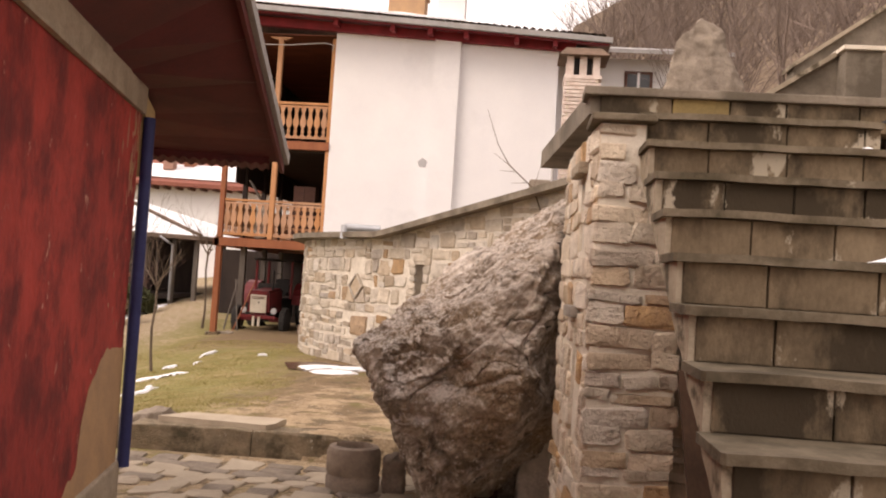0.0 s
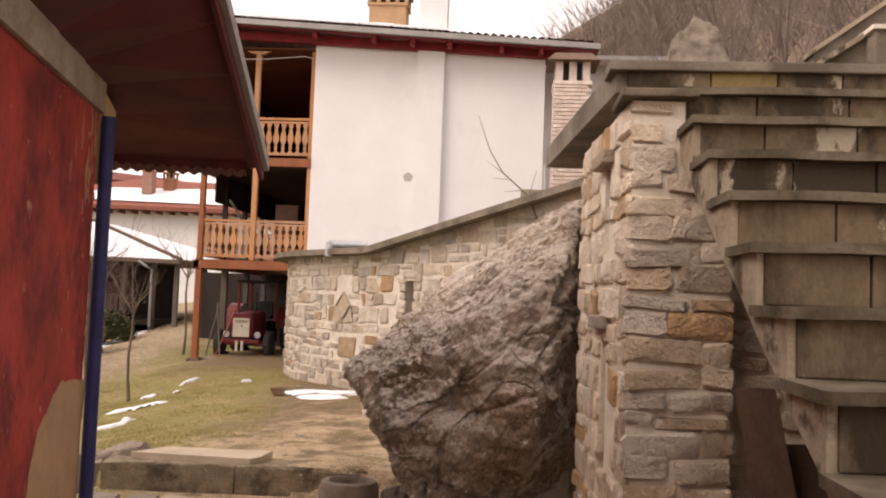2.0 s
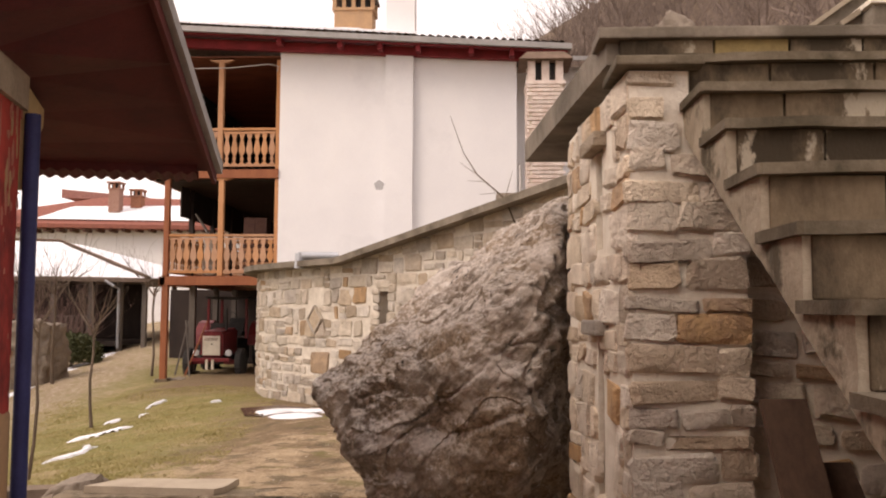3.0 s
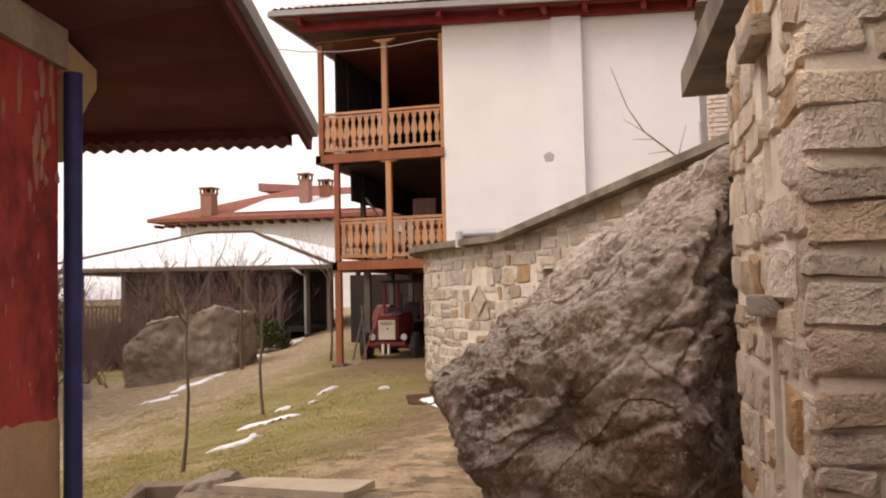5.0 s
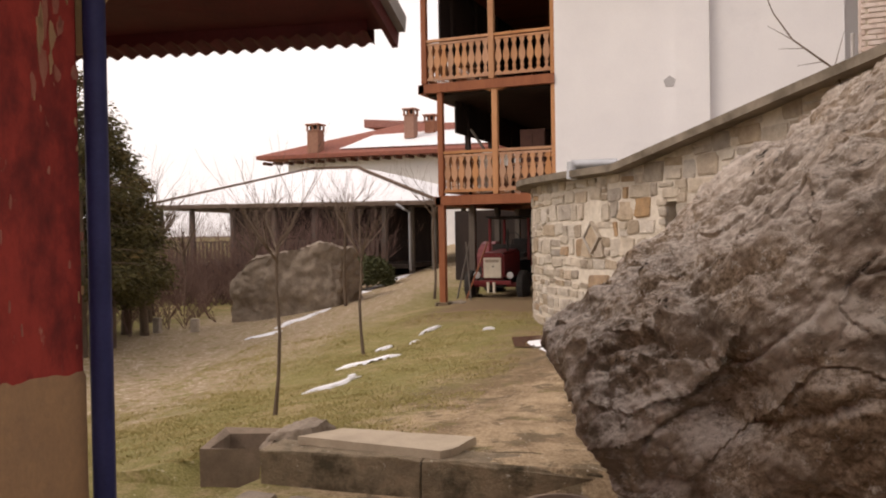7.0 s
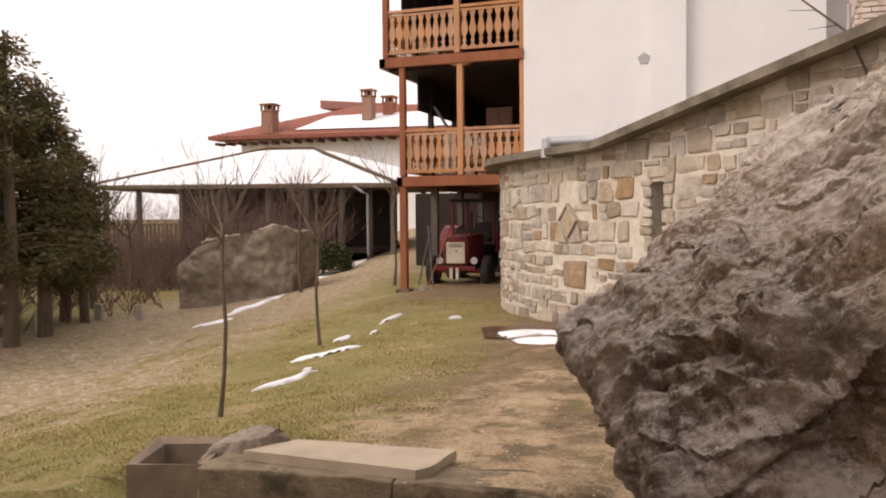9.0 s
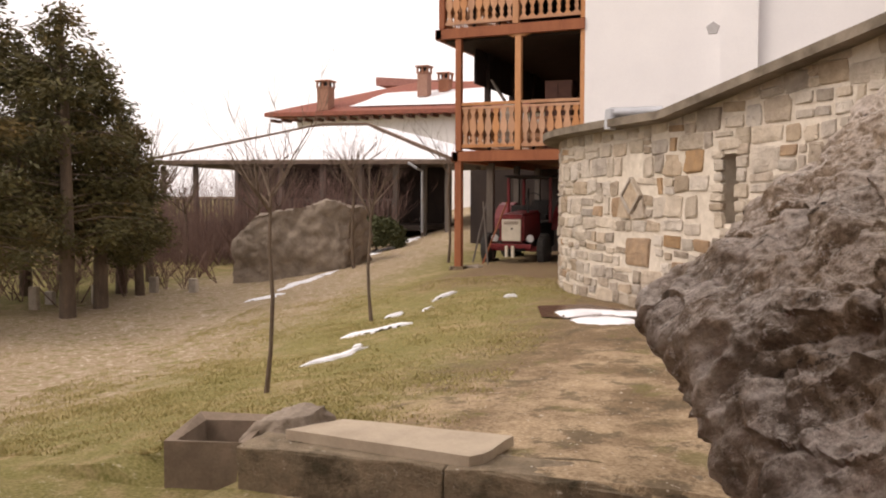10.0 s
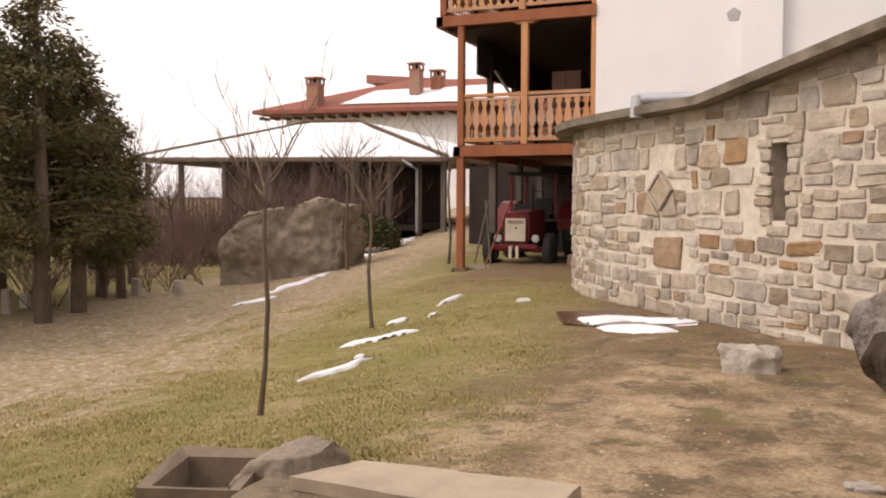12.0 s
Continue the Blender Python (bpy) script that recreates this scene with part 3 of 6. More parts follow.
# the wall's mortar core: a thick ribbon, left open at the slit window
def ribbon(bm, i0, i1, z0, z1, thick=0.45):
    poly_f = [WALL_LINE[i] for i in range(i0, i1 + 1)]
    poly_b = []
    for i in range(i0, i1 + 1):
        d = (WALL_LINE[min(i + 1, len(WALL_LINE) - 1)] - WALL_LINE[max(i - 1, 0)]).normalized()
        poly_b.append(WALL_LINE[i] + Vector((-d.y, d.x)) * thick)
    ring = [bm.verts.new((p.x, p.y, z if z is not None else slab_z(p.x) - 0.07)) for z in (z0, z1) for p in poly_f + poly_b[::-1]]
    n = len(ring) // 2
    m = i1 - i0 + 1
    for k in range(n):
        bm.faces.new((ring[k], ring[(k + 1) % n], ring[n + (k + 1) % n], ring[n + k]))
    for base, flip in ((0, True), (n, False)):
        for k in range(m - 1):
            f = (ring[base + k], ring[base + k + 1], ring[base + 2 * m - 2 - k], ring[base + 2 * m - 1 - k])
            bm.faces.new(f[::-1] if flip else f)


i_a = max(i for i, s in enumerate(WALL_S) if s < SLIT_S - 0.12)
i_b = min(i for i, s in enumerate(WALL_S) if s > SLIT_S + 0.10)
last = len(WALL_LINE) - 1
ribbon(bm, 0, i_a, -0.4, None)
ribbon(bm, i_b, last, -0.4, None)
ribbon(bm, i_a, i_b, -0.4, 1.18)
ribbon(bm, i_a, i_b, 1.96, None)
wall_rubble = part("wall_rubble", bm, "wallmortar")
tagged(wall_rubble, "curved rubble stone wall with pale mortar joints", "wall", kind="structure")
back = boxed("slit_back", "rock", (-0.16, 0.16, 0.36, 0.42, 1.1, 2.0), wall_rubble, "dark stone filling at the back of a slit")
REVEAL = back
back.matrix_local = Matrix.Translation((*slit(SLIT_S), 0)) @ pose(0, 0, 0, 0, 0, math.degrees(math.atan2(-1.42, 1.33)))


for k, sx in enumerate((-1, 1)):
    zz = 1.18
    while zz < 1.95:
        hh = STONE_RNG.uniform(0.10, 0.2)
        r = boxed("reveal_stone", "stone" if k else "stonewarm", (min(sx * 0.085, sx * 0.115), max(sx * 0.085, sx * 0.115), 0.0, 0.36, zz, min(zz + hh - 0.012, 1.96)), wall_rubble)
        r.matrix_local = back.matrix_local
        zz += hh


def on_wall(s, z):
    p, d = at_length(WALL_LINE, WALL_S, s)
    return pose(p.x, p.y, z, 0, 0, math.degrees(math.atan2(d.y, d.x)))


def wall_gap(s, z, w, h):
    p, _ = at_length(WALL_LINE, WALL_S, s)
    if abs(s - SLIT_S) < 0.22 + w / 2 * 0.75 and 1.04 < z < 2.12:
        return True
    if abs(s - DIAMOND_S) + abs(z - 1.5) < 0.21 + (w + h) * 0.42:
        return True
    if abs(s - SQUARE_S) < 0.24 + w * 0.5 and abs(z - 0.75) < 0.16 + h * 0.5:
        return True
    return z > slab_z(p.x) - 0.10 or p.x > 2.9


lay_rubble(on_wall, WALL_S[-1], 0.0, 3.45, wall_rubble, (("stonepale", 4.5), ("stone", 4), ("stonewarm", 0.45)), random.Random(11), w=(0.13, 0.50), h=(0.11, 0.31), depth=0.022, joint=0.027, skip=wall_gap, wander=0.014)
ochre = new("stone", stone_with(stone_of(0.56, 0.40, 0.034), "stonewarm"))
ochre.parent = wall_rubble
ochre.matrix_local = on_wall(SQUARE_S, 0.75)
# jamb stones of the slit and a lintel over it
jr = random.Random(15)
for sx in (-1, 1):
    z = 1.12
    while z < 1.98:
        h = jr.uniform(0.10, 0.20)
        w = jr.uniform(0.13, 0.24)
        ob = new("stone", stone_with(stone_of(w, h - 0.02, 0.030), jr.choice(("stone", "stonepale", "stonepale"))))
        ob.parent = wall_rubble
        ob.matrix_local = on_wall(SLIT_S + sx * (0.10 + w / 2), z + h / 2)
        z += h
for z, w in ((2.06, 0.42), (1.08, 0.30)):
    ob = new("stone", stone_with(stone_of(w, 0.13, 0.030), "stonepale"))
    ob.parent = wall_rubble
    ob.matrix_local = on_wall(SLIT_S, z)
# the diamond of set stones
bm = bmesh.new()
prism(bm, [(-0.14, -0.14), (0.14, -0.14), (0.14, 0.14), (-0.14, 0.14)], 0, 0.045)
stone = part("diamond_stone", bm, "stone", wall_rubble)
stone.matrix_local = on_wall(DIAMOND_S, 1.5) @ pose(0, 0, 0, 90, 0, 0) @ pose(0, 0, 0, 0, 0, 45)
for k in range(4):
    bm = bmesh.new()
    box(bm, -0.17, 0.15, -0.175, -0.145, 0, 0.065)
    strip = part("diamond_frame", bm, "stonepale" if k % 2 else "stone", wall_rubble)
    strip.matrix_local = on_wall(DIAMOND_S, 1.5) @ pose(0, 0, 0, 90, 0, 0) @ pose(0, 0, 0, 0, 0, 45 + 90 * k)
for sx, sz in ((-1, -1), (1, -1)):
    bm = bmesh.new()
    tri = [(0.03, -0.30), (0.34, -0.28), (0.27, -0.02)]
    tri = tri if sx > 0 else [(-x, y) for x, y in tri][::-1]
    prism(bm, tri, 0, 0.045)
    s2 = part("stone", bm, "stone", wall_rubble)
    s2.matrix_local = on_wall(DIAMOND_S, 1.5) @ pose(0, 0, 0, 90, 0, 0)

# slab roof over the wall, reaching back to the house as a terrace
edge = []
for i, p in enumerate(WALL_LINE):
    d = (WALL_LINE[min(i + 1, last)] - WALL_LINE[max(i - 1, 0)]).normalized()
    edge.append(p - Vector((-d.y, d.x)) * 0.30)
bm = bmesh.new()
f_lo = [bm.verts.new((p.x, p.y, slab_z(p.x) - 0.09)) for p in edge]
f_hi = [bm.verts.new((p.x, p.y, slab_z(p.x) + 0.01)) for p in edge]
b_hi = [bm.verts.new((max(p.x, -3.82) + 1.2 if p.y < 19 else -3.45, 21.40 if p.x < 2 else 21.3, slab_z(p.x) - 0.12)) for p in edge]
b_lo = [bm.verts.new((v.co.x, v.co.y, v.co.z - 0.2)) for v in b_hi]
for i in range(last):
    bm.faces.new((f_lo[i], f_lo[i + 1], f_hi[i + 1], f_hi[i]))
    bm.faces.new((f_hi[i], f_hi[i + 1], b_hi[i + 1], b_hi[i]))
    bm.faces.new((f_lo[i + 1], f_lo[i], b_lo[i], b_lo[i + 1]))
bm.faces.new((f_lo[0], f_hi[0], b_hi[0], b_lo[0]))
bm.faces.new((f_lo[-1], b_lo[-1], b_hi[-1], f_hi[-1]))
terrace_slab = part("terrace_slab", bm, "coping")
tagged(terrace_slab, "grey concrete slab roof edging the curved rubble wall", "slab", kind="structure")

# ---- boulder ----
def hull_planes(points):
    """The planes that bound the hull of some points, as normals and offsets."""
    h = bmesh.new()
    bmesh.ops.convex_hull(h, input=[h.verts.new(p) for p in points])
    h.normal_update()
    mid = sum((Vector(p) for p in points), Vector()) / len(points)
    normals, offsets = [], []
    for f in h.faces:
        if f.calc_area() < 1e-5:
            continue
        q = f.normal.copy()
        if q.dot(f.calc_center_median() - mid) < 0:
            q.negate()
        normals.append(q)
        offsets.append(q.dot(f.calc_center_median() - mid))
    h.free()
    return mid, np.array(normals), np.array(offsets)


def boulder_mesh(bm, points, grain, dents, seed, fineness=8):
    """A craggy rock about a hull: ledges along one grain, hollows, cracks and broken chips."""
    mid, normals, offsets = hull_planes(points)
    bmesh.ops.create_icosphere(bm, subdivisions=fineness, radius=1.0)
    rays = np.array([v.co.normalized() for v in bm.verts])
    reach = rays @ normals.T
    reach = np.where(reach > 1e-4, offsets / np.maximum(reach, 1e-4), 1e6)
    first = reach.argmin(axis=1)
    radius = -np.log(np.exp(-np.minimum(reach, 9) * 60).sum(axis=1)) / 60
    grain = Vector(grain).normalized()
    off = Vector((seed * 3.7, seed * 1.9, seed * 2.3))
    for v, ray, r, k in zip(bm.verts, rays, radius, first):
        c = mid + Vector(ray) * float(r)
        p = c + off
        q = p - grain * (p.dot(grain) * 0.58)
        bend = Vector((noise.noise(p * 1.7), noise.noise(p * 1.7 + Vector((7, 0, 0))), noise.noise(p * 1.7 + Vector((0, 7, 0))))) * 0.16
        q = q + bend
        ledge = noise.noise(q * 2.6)
        ledge = ledge - 0.55 * math.floor(ledge * 4.0) / 4.0
        split = abs(noise.noise(q * 4.6))
        cell = noise.voronoi((p + bend) * 2.0)[0]
        chip = noise.voronoi((q * 0.6 + p * 0.4) * 7.0)[0]
        rough = 0.55 + 0.9 * max(0.0, noise.noise(p * 1.3 + Vector((2, 9, 4))) + 0.15)
        d = 0.17 * ledge - 0.045 * max(0.0, 0.12 - split) / 0.12 * rough - 0.07 * (cell[0] - 0.35) + 0.05 * rough * (chip[1] - chip[0] - 0.2)
        d += 0.040 * noise.noise(p * 8) + 0.026 * rough * noise.noise(p * 17) + 0.017 * rough * noise.noise(p * 36)
        d -= 0.10 * max(0.0, noise.noise(p * 3.4 + Vector((4, 1, 8))) - 0.32)
        for at, wide, deep in dents:
            e = (c - Vector(at)).length / wide
            if e < 1.6:
                d -= deep * math.exp(-2.6 * e * e)
        v.co = c + Vector(normals[k]) * d


BOULDER_HULL = [(-0.18, 7.42, 1.07), (-0.13, 7.62, 0.95), (0.00, 7.40, 0.80), (0.09, 7.40, 0.58), (0.25, 7.42, 0.36), (0.46, 7.40, 0.05), (0.64, 7.30, -0.30),
                (0.02, 7.52, 1.20), (0.22, 7.92, 1.37), (0.36, 8.30, 1.60), (0.56, 8.40, 1.80), (0.80, 8.42, 2.02), (0.94, 8.44, 2.12), (1.42, 8.43, 2.34), (1.76, 8.45, 2.60), (1.63, 7.40, 2.42),
                (0.14, 7.05, 1.00), (0.33, 6.42, 0.80), (0.40, 6.50, 0.46), (0.62, 6.50, 1.28), (0.92, 6.25, 1.36), (1.08, 6.20, 1.20), (1.34, 6.18, 0.98), (1.36, 6.30, 1.84), (1.52, 6.42, 2.02),
                (1.48, 6.36, 0.84), (1.22, 6.50, 0.48), (0.96, 6.70, 0.05), (0.72, 6.85, -0.30), (1.95, 8.80, 2.55), (0.12, 8.60, 1.05), (0.62, 8.60, -0.30), (1.90, 8.62, -0.30), (1.62, 6.90, 0.90)]
BOULDER_DENTS = (((0.74, 6.32, 0.98), 0.33, 0.15), ((1.18, 8.30, 2.22), 0.22, 0.07), ((1.20, 6.20, 1.45), 0.30, 0.05), ((0.60, 6.50, 1.30), 0.12, -0.05))
bm = bmesh.new()
boulder_mesh(bm, BOULDER_HULL, (0.74, -0.29, 0.59), BOULDER_DENTS, 3)
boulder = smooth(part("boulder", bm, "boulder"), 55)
tagged(boulder, "huge tilted grey granite boulder with lichen, leaning on a stone pier", "boulder")

# ---- stone pier, landing and stairs ----
PIER = pose(1.63, 4.60, 0, 0, 0, 3.6)
bm = bmesh.new()
box(bm, 0.15, 0.24, 0.0, 1.45, -0.30, 2.60)
box(bm, 0.24, 0.46, 0.0, 1.45, -0.30, 2.36)
for y0, y1, z0, z1 in ((0.0, 0.54, -0.3, 2.6), (0.68, 1.45, -0.3, 2.6), (0.54, 0.68, -0.3, 0.72), (0.54, 0.68, 1.52, 1.92), (0.54, 0.68, 2.38, 2.6)):
    box(bm, 0.0, 0.15, y0, y1, z0, z1)
pier = part("wall_pier", bm, "mortar")
pier.matrix_local = PIER
tagged(pier, "rubble stone pier wall with pale mortar and narrow niches", "wall", kind="structure")


def pier_gap(s, z, w, h):
    y = 1.45 - s
    return abs(y - 0.60) < 0.07 + w * 0.35 and (0.72 < z < 1.55 or 1.90 < z < 2.40)


PIER_MIX = (("pierstone", 2.5), ("pierpale", 5), ("pierwarm", 1.0))
# mostly pale stones on the left face: its stronger light, put into the colour
lay_rubble(lambda s, z: pose(0.0, 1.45 - s, z, 0, 0, -90), 1.45, -0.25, 2.60, pier, PIER_MIX, random.Random(5), w=(0.12, 0.42), h=(0.07, 0.20), depth=0.017, joint=0.012, skip=pier_gap, wander=0.006)
lay_rubble(lambda s, z: pose(s - 0.02, 0.0, z, 0, 0, 0), 0.50, -0.25, 2.60, pier, (("pierstone", 4), ("pierpale", 3.5), ("pierwarm", 0.8)), random.Random(8), w=(0.18, 0.48), h=(0.055, 0.135), depth=0.017, joint=0.010, wander=0.006, skip=lambda s, z, w, h: s + w / 2 > 0.30 and z + h / 2 > 2.36)
for z0, z1 in ((0.72, 1.52), (1.92, 2.38)):
    boxed("niche", "rock", (0.135, 0.148, 0.545, 0.675, z0 + 0.005, z1 - 0.005), pier, "shadowed back of a niche")
    boxed("lintel", "stone", (-0.06, 0.02, 0.44, 0.80, z1, z1 + 0.07), pier, bevel=0.012)

STEP, RISE, NOSE_Y, NOSE_Z = 0.31, 0.2025, 3.04, 1.656
stairs = empty("stairs", "weathered concrete block stairs with thin slab treads", "stairs", kind="structure")
srng = random.Random(21)


def string_z(y):
    """Underside of the thin flight."""
    return 1.60 + 0.61 * (y - 3.4)


for k in range(-6, 6):
    y, z = NOSE_Y + STEP * k, NOSE_Z + RISE * k
    x0 = 1.855
    y1 = y + STEP + 0.05
    bm = bmesh.new()
    prism(bm, [(x0 + 0.03, y + 0.055), (3.10, y + 0.055), (3.10, y1), (x0 + 0.03, y1)], [string_z(y + 0.055)] * 2 + [string_z(y1)] * 2, z - 0.034)
    part("core", bm, "concrete", stairs)
    bm = bmesh.new()
    prism(bm, [(x0 - 0.022, y + 0.012), (x0 - 0.008, y), (3.10, y), (3.10, y + STEP + 0.04), (x0 - 0.022, y + STEP + 0.04)], z - 0.034, z)
    bmesh.ops.subdivide_edges(bm, edges=[e for e in bm.edges if e.calc_length() > 0.6], cuts=18)
    for w in bm.verts:
        if w.co.y < y + 0.1:
            w.co.y += 0.022 * noise.noise(Vector((w.co.x * 5, k * 3.3, 0))) + 0.010 * noise.noise(Vector((w.co.x * 14, k * 5.3, 0)))
            w.co.z += 0.007 * noise.noise(Vector((w.co.x * 4, k * 2.3, 4)))
    part("tread", bm, "tread", stairs)
    x = x0 + 0.02
    while x < 3.08:
        w = min(srng.uniform(0.26, 0.42), 3.10 - x)
        b = bmesh.new()
        lo = max(z - RISE + 0.002, string_z(y + 0.04) + 0.004)
        box(b, x + 0.004, x + w - 0.004, y + 0.035 + srng.uniform(-0.004, 0.004), y + 0.10, lo, z - 0.034, 0.006)
        part("block", b, "concrete", stairs)
        x += w
    b = bmesh.new()
    prism(b, [(x0 - 0.004, y + 0.045), (x0 + 0.034, y + 0.045), (x0 + 0.034, y1), (x0 - 0.004, y1)], [string_z(y + 0.045) - 0.012] * 2 + [string_z(y1) - 0.012] * 2, z - 0.036)
    bmesh.ops.subdivide_edges(b, edges=b.edges[:], cuts=4, use_grid_fill=True)
    for w in b.verts:
        w.co.x += 0.010 * noise.noise(w.co * 9)
    part("cheek", b, "cheek", stairs, "patchy rendered side of the flight")
bm = bmesh.new()
prism(bm, [(1.58, 4.86), (5.2, 4.86), (5.2, 7.5), (1.36, 7.5)], [2.70, 2.70, 2.74, 2.74], [2.845, 2.845, 2.89, 2.89])
landing = part("landing", bm, "coping")
tagged(landing, "concrete slab landing over the stone pier", "landing", kind="structure")
x = 1.63
course = empty("landing_course", "concrete block course below the landing edge", "block course", kind="structure")
while x < 3.2:
    w = srng.uniform(0.3, 0.42)
    boxed("block", "blockochre" if 2.0 < x < 2.3 else "concrete", (x + 0.004, x + w - 0.004, 4.83, 5.05, 2.655, 2.80), course, bevel=0.006)
    x += w
boxed("slab", "coping", (1.54, 3.3, 4.80, 5.05, 2.80, 2.85), course, bevel=0.008)
boxed("slab", "tread", (1.57, 1.92, 4.53, 4.92, 2.605, 2.645), course, bevel=0.008)
back_wall = boxed("wall_under_stairs", "mortar", (2.08, 3.1, 4.80, 5.3, -0.3, 2.40), None)
tagged(back_wall, "rough shaded rubble masonry under the stairs", "wall", kind="structure")
lay_rubble(lambda s, z: pose(2.09 + s, 4.80, z), 1.0, -0.25, 2.38, back_wall, PIER_MIX, random.Random(6), w=(0.14, 0.40), h=(0.07, 0.19), depth=0.02, joint=0.028)


# ---- white house with its timber balconies ----
house = empty("house", "white plastered house with timber balconies and a low tiled roof", "house", kind="structure")
WX0, WX1, WY = -3.83, 1.88, 21.46
boxed("wall", "white", (WX0, WX1, WY, 33.0, 2.2, 7.98), house)
boxed("gable_wall", "white", (WX1, 5.6, 23.2, 33.0, 2.2, 8.0), house)
boxed("pilaster", "white", (-1.25, -0.59, WY - 0.17, WY, 2.2, 8.2), house)
boxed("garage_wall", "white", (WX0, -3.45, 20.7, 33.0, -0.2, 2.28), house, "pale plastered garage wall")
# a paler wall, coloured near-black to carry the garage's inner shade
boxed("garage_back", "darkwood_and_shade", (-8.6, WX0, 27.5, 27.8, -0.2, 2.3), house, "bare garage back wall, interior shade painted in as a dark colour")


def eave_z(x):
    return 7.78 - 0.058 * (x - 1.9)


RX0, RX1, RY0 = -7.85, 3.1, 20.75
# roof: a thin tiled deck rising to a ridge, red boards below
bm = bmesh.new()
for dz, th in ((0.0, 0.10),):
    prism(bm, [(RX0, RY0), (RX1, RY0), (RX1 - 3, 27.5), (RX0 + 3.5, 27.5)], [eave_z(RX0), eave_z(RX1), 9.9, 9.9], [eave_z(RX0) + th, eave_z(RX1) + th, 10.0, 10.0])
    prism(bm, [(RX0, 34.0), (RX0, RY0), (RX0 + 3.5, 27.5), (RX0 + 3.5, 34.0)], [eave_z(RX0), eave_z(RX0), 9.9, 9.9], [eave_z(RX0) + th, eave_z(RX0) + th, 10.0, 10.0])
    prism(bm, [(RX1, RY0), (RX1, 34.0), (RX1 - 3, 34.0), (RX1 - 3, 27.5)], [eave_z(RX1), eave_z(RX1), 9.9, 9.9], [eave_z(RX1) + th, eave_z(RX1) + th, 10.0, 10.0])
roof = part("roof", bm, "oldtile", house, "weathered clay tile roof partly under snow")
bm = bmesh.new()
beam(bm, (RX0 - 0.02, RY0 - 0.04, eave_z(RX0) + 0.05), (RX1 + 0.02, RY0 - 0.04, eave_z(RX1) + 0.05), 0.10, 0.13)
beam(bm, (RX0 - 0.04, RY0 - 0.02, eave_z(RX0) + 0.05), (RX0 - 0.04, 34, eave_z(RX0) + 0.05), 0.10, 0.13)
part("gutter", bm, "tin", roof, "grey tin gutter along the eave")
bm = bmesh.new()
prism(bm, [(RX0 + 0.05, RY0 + 0.05), (RX1 - 0.05, RY0 + 0.05), (RX1 - 0.05, WY + 0.1), (RX0 + 0.05, WY + 0.1)], [eave_z(RX0) - 0.04, eave_z(RX1) - 0.04, eave_z(RX1) + 0.12, eave_z(RX0) + 0.12], [eave_z(RX0) - 0.005, eave_z(RX1) - 0.005, eave_z(RX1) + 0.155, eave_z(RX0) + 0.155])
part("soffit_boards", bm, "beam", roof, "oxblood painted eave boards")
bm = bmesh.new()
beam(bm, (RX0 + 0.45, WY - 0.12, eave_z(RX0) - 0.16), (WX1 + 0.4, WY - 0.12, eave_z(WX1) - 0.06), 0.16, 0.22)
part("wall_plate", bm, "beam", roof, "oxblood eave beam")
for x in (-7.2, -3.75, -2.3, -1.35, -0.45, 0.8, 1.75):
    bm = bmesh.new()
    beam(bm, (x, RY0 + 0.12, eave_z(x) - 0.10), (x, WY + 0.3, eave_z(x) - 0.02), 0.11, 0.14)
    part("rafter_end", bm, "beam", roof)
# tile rows along the eave
rng = random.Random(3)
x = RX0 + 0.1
bm = bmesh.new()
while x < RX1 - 0.1:
    for row in range(7):
        y0, rise = RY0 + row * 0.36, (row * 0.36) * (2.0 / 6.75)
        z = eave_z(x) + 0.11 + rise
        tube(bm, [(x, y0, z + rng.uniform(0, 0.02)), (x, y0 + 0.42, z + 0.10)], [0.085, 0.07], 6, False)
    x += 0.19
tiles = part("tile_rows", bm, "oldtile", roof)
tiles["kind"] = "stuff"
bm = bmesh.new()
rough_block(bm, [(x, y, eave_z(x) + 0.20 + (y - RY0) * 0.29 + dz) for x, y in ((-7.4, 20.9), (-0.4, 20.95), (-1.2, 23.5), (-6.2, 23.5), (-4, 20.82)) for dz in (0, 0.07)], 6, 0.03, 1.1, 5)
snow = part("roof_snow", bm, "snow")
tagged(snow, "thin old snow lying on the tile roof", "snow")
# second lower roof over the set-back wing
bm = bmesh.new()
prism(bm, [(1.9, 22.4), (6.4, 22.4), (6.4, 27), (1.9, 27)], [7.95, 7.95, 9.3, 9.3], [8.05, 8.05, 9.4, 9.4])
part("wing_roof", bm, "tin", house, "grey roof edge of the set-back wing")
win = boxed("window", "brown", (3.70, 4.45, 23.14, 23.22, 6.98, 7.66), house, "small brown-framed window")
boxed("pane", "glass", (3.78, 4.04, 23.125, 23.145, 7.06, 7.58), win)
boxed("pane", "glass", (4.11, 4.37, 23.125, 23.145, 7.06, 7.58), win)
boxed("mullion", "white", (4.04, 4.11, 23.115, 23.15, 7.0, 7.62), win)
bm = bmesh.new()
lathe(bm, [(0.005, 0.0), (0.13, 0.0), (0.12, 0.012), (0.005, 0.014)], 5, (-1.40, WY - 0.002, 4.66), "y")
patch = part("repair_patch", bm, "repair", house, "grey cement repair patch")
patch.scale = (1, -1, 1)
patch.location = (0, 2 * (WY - 0.002), 0)


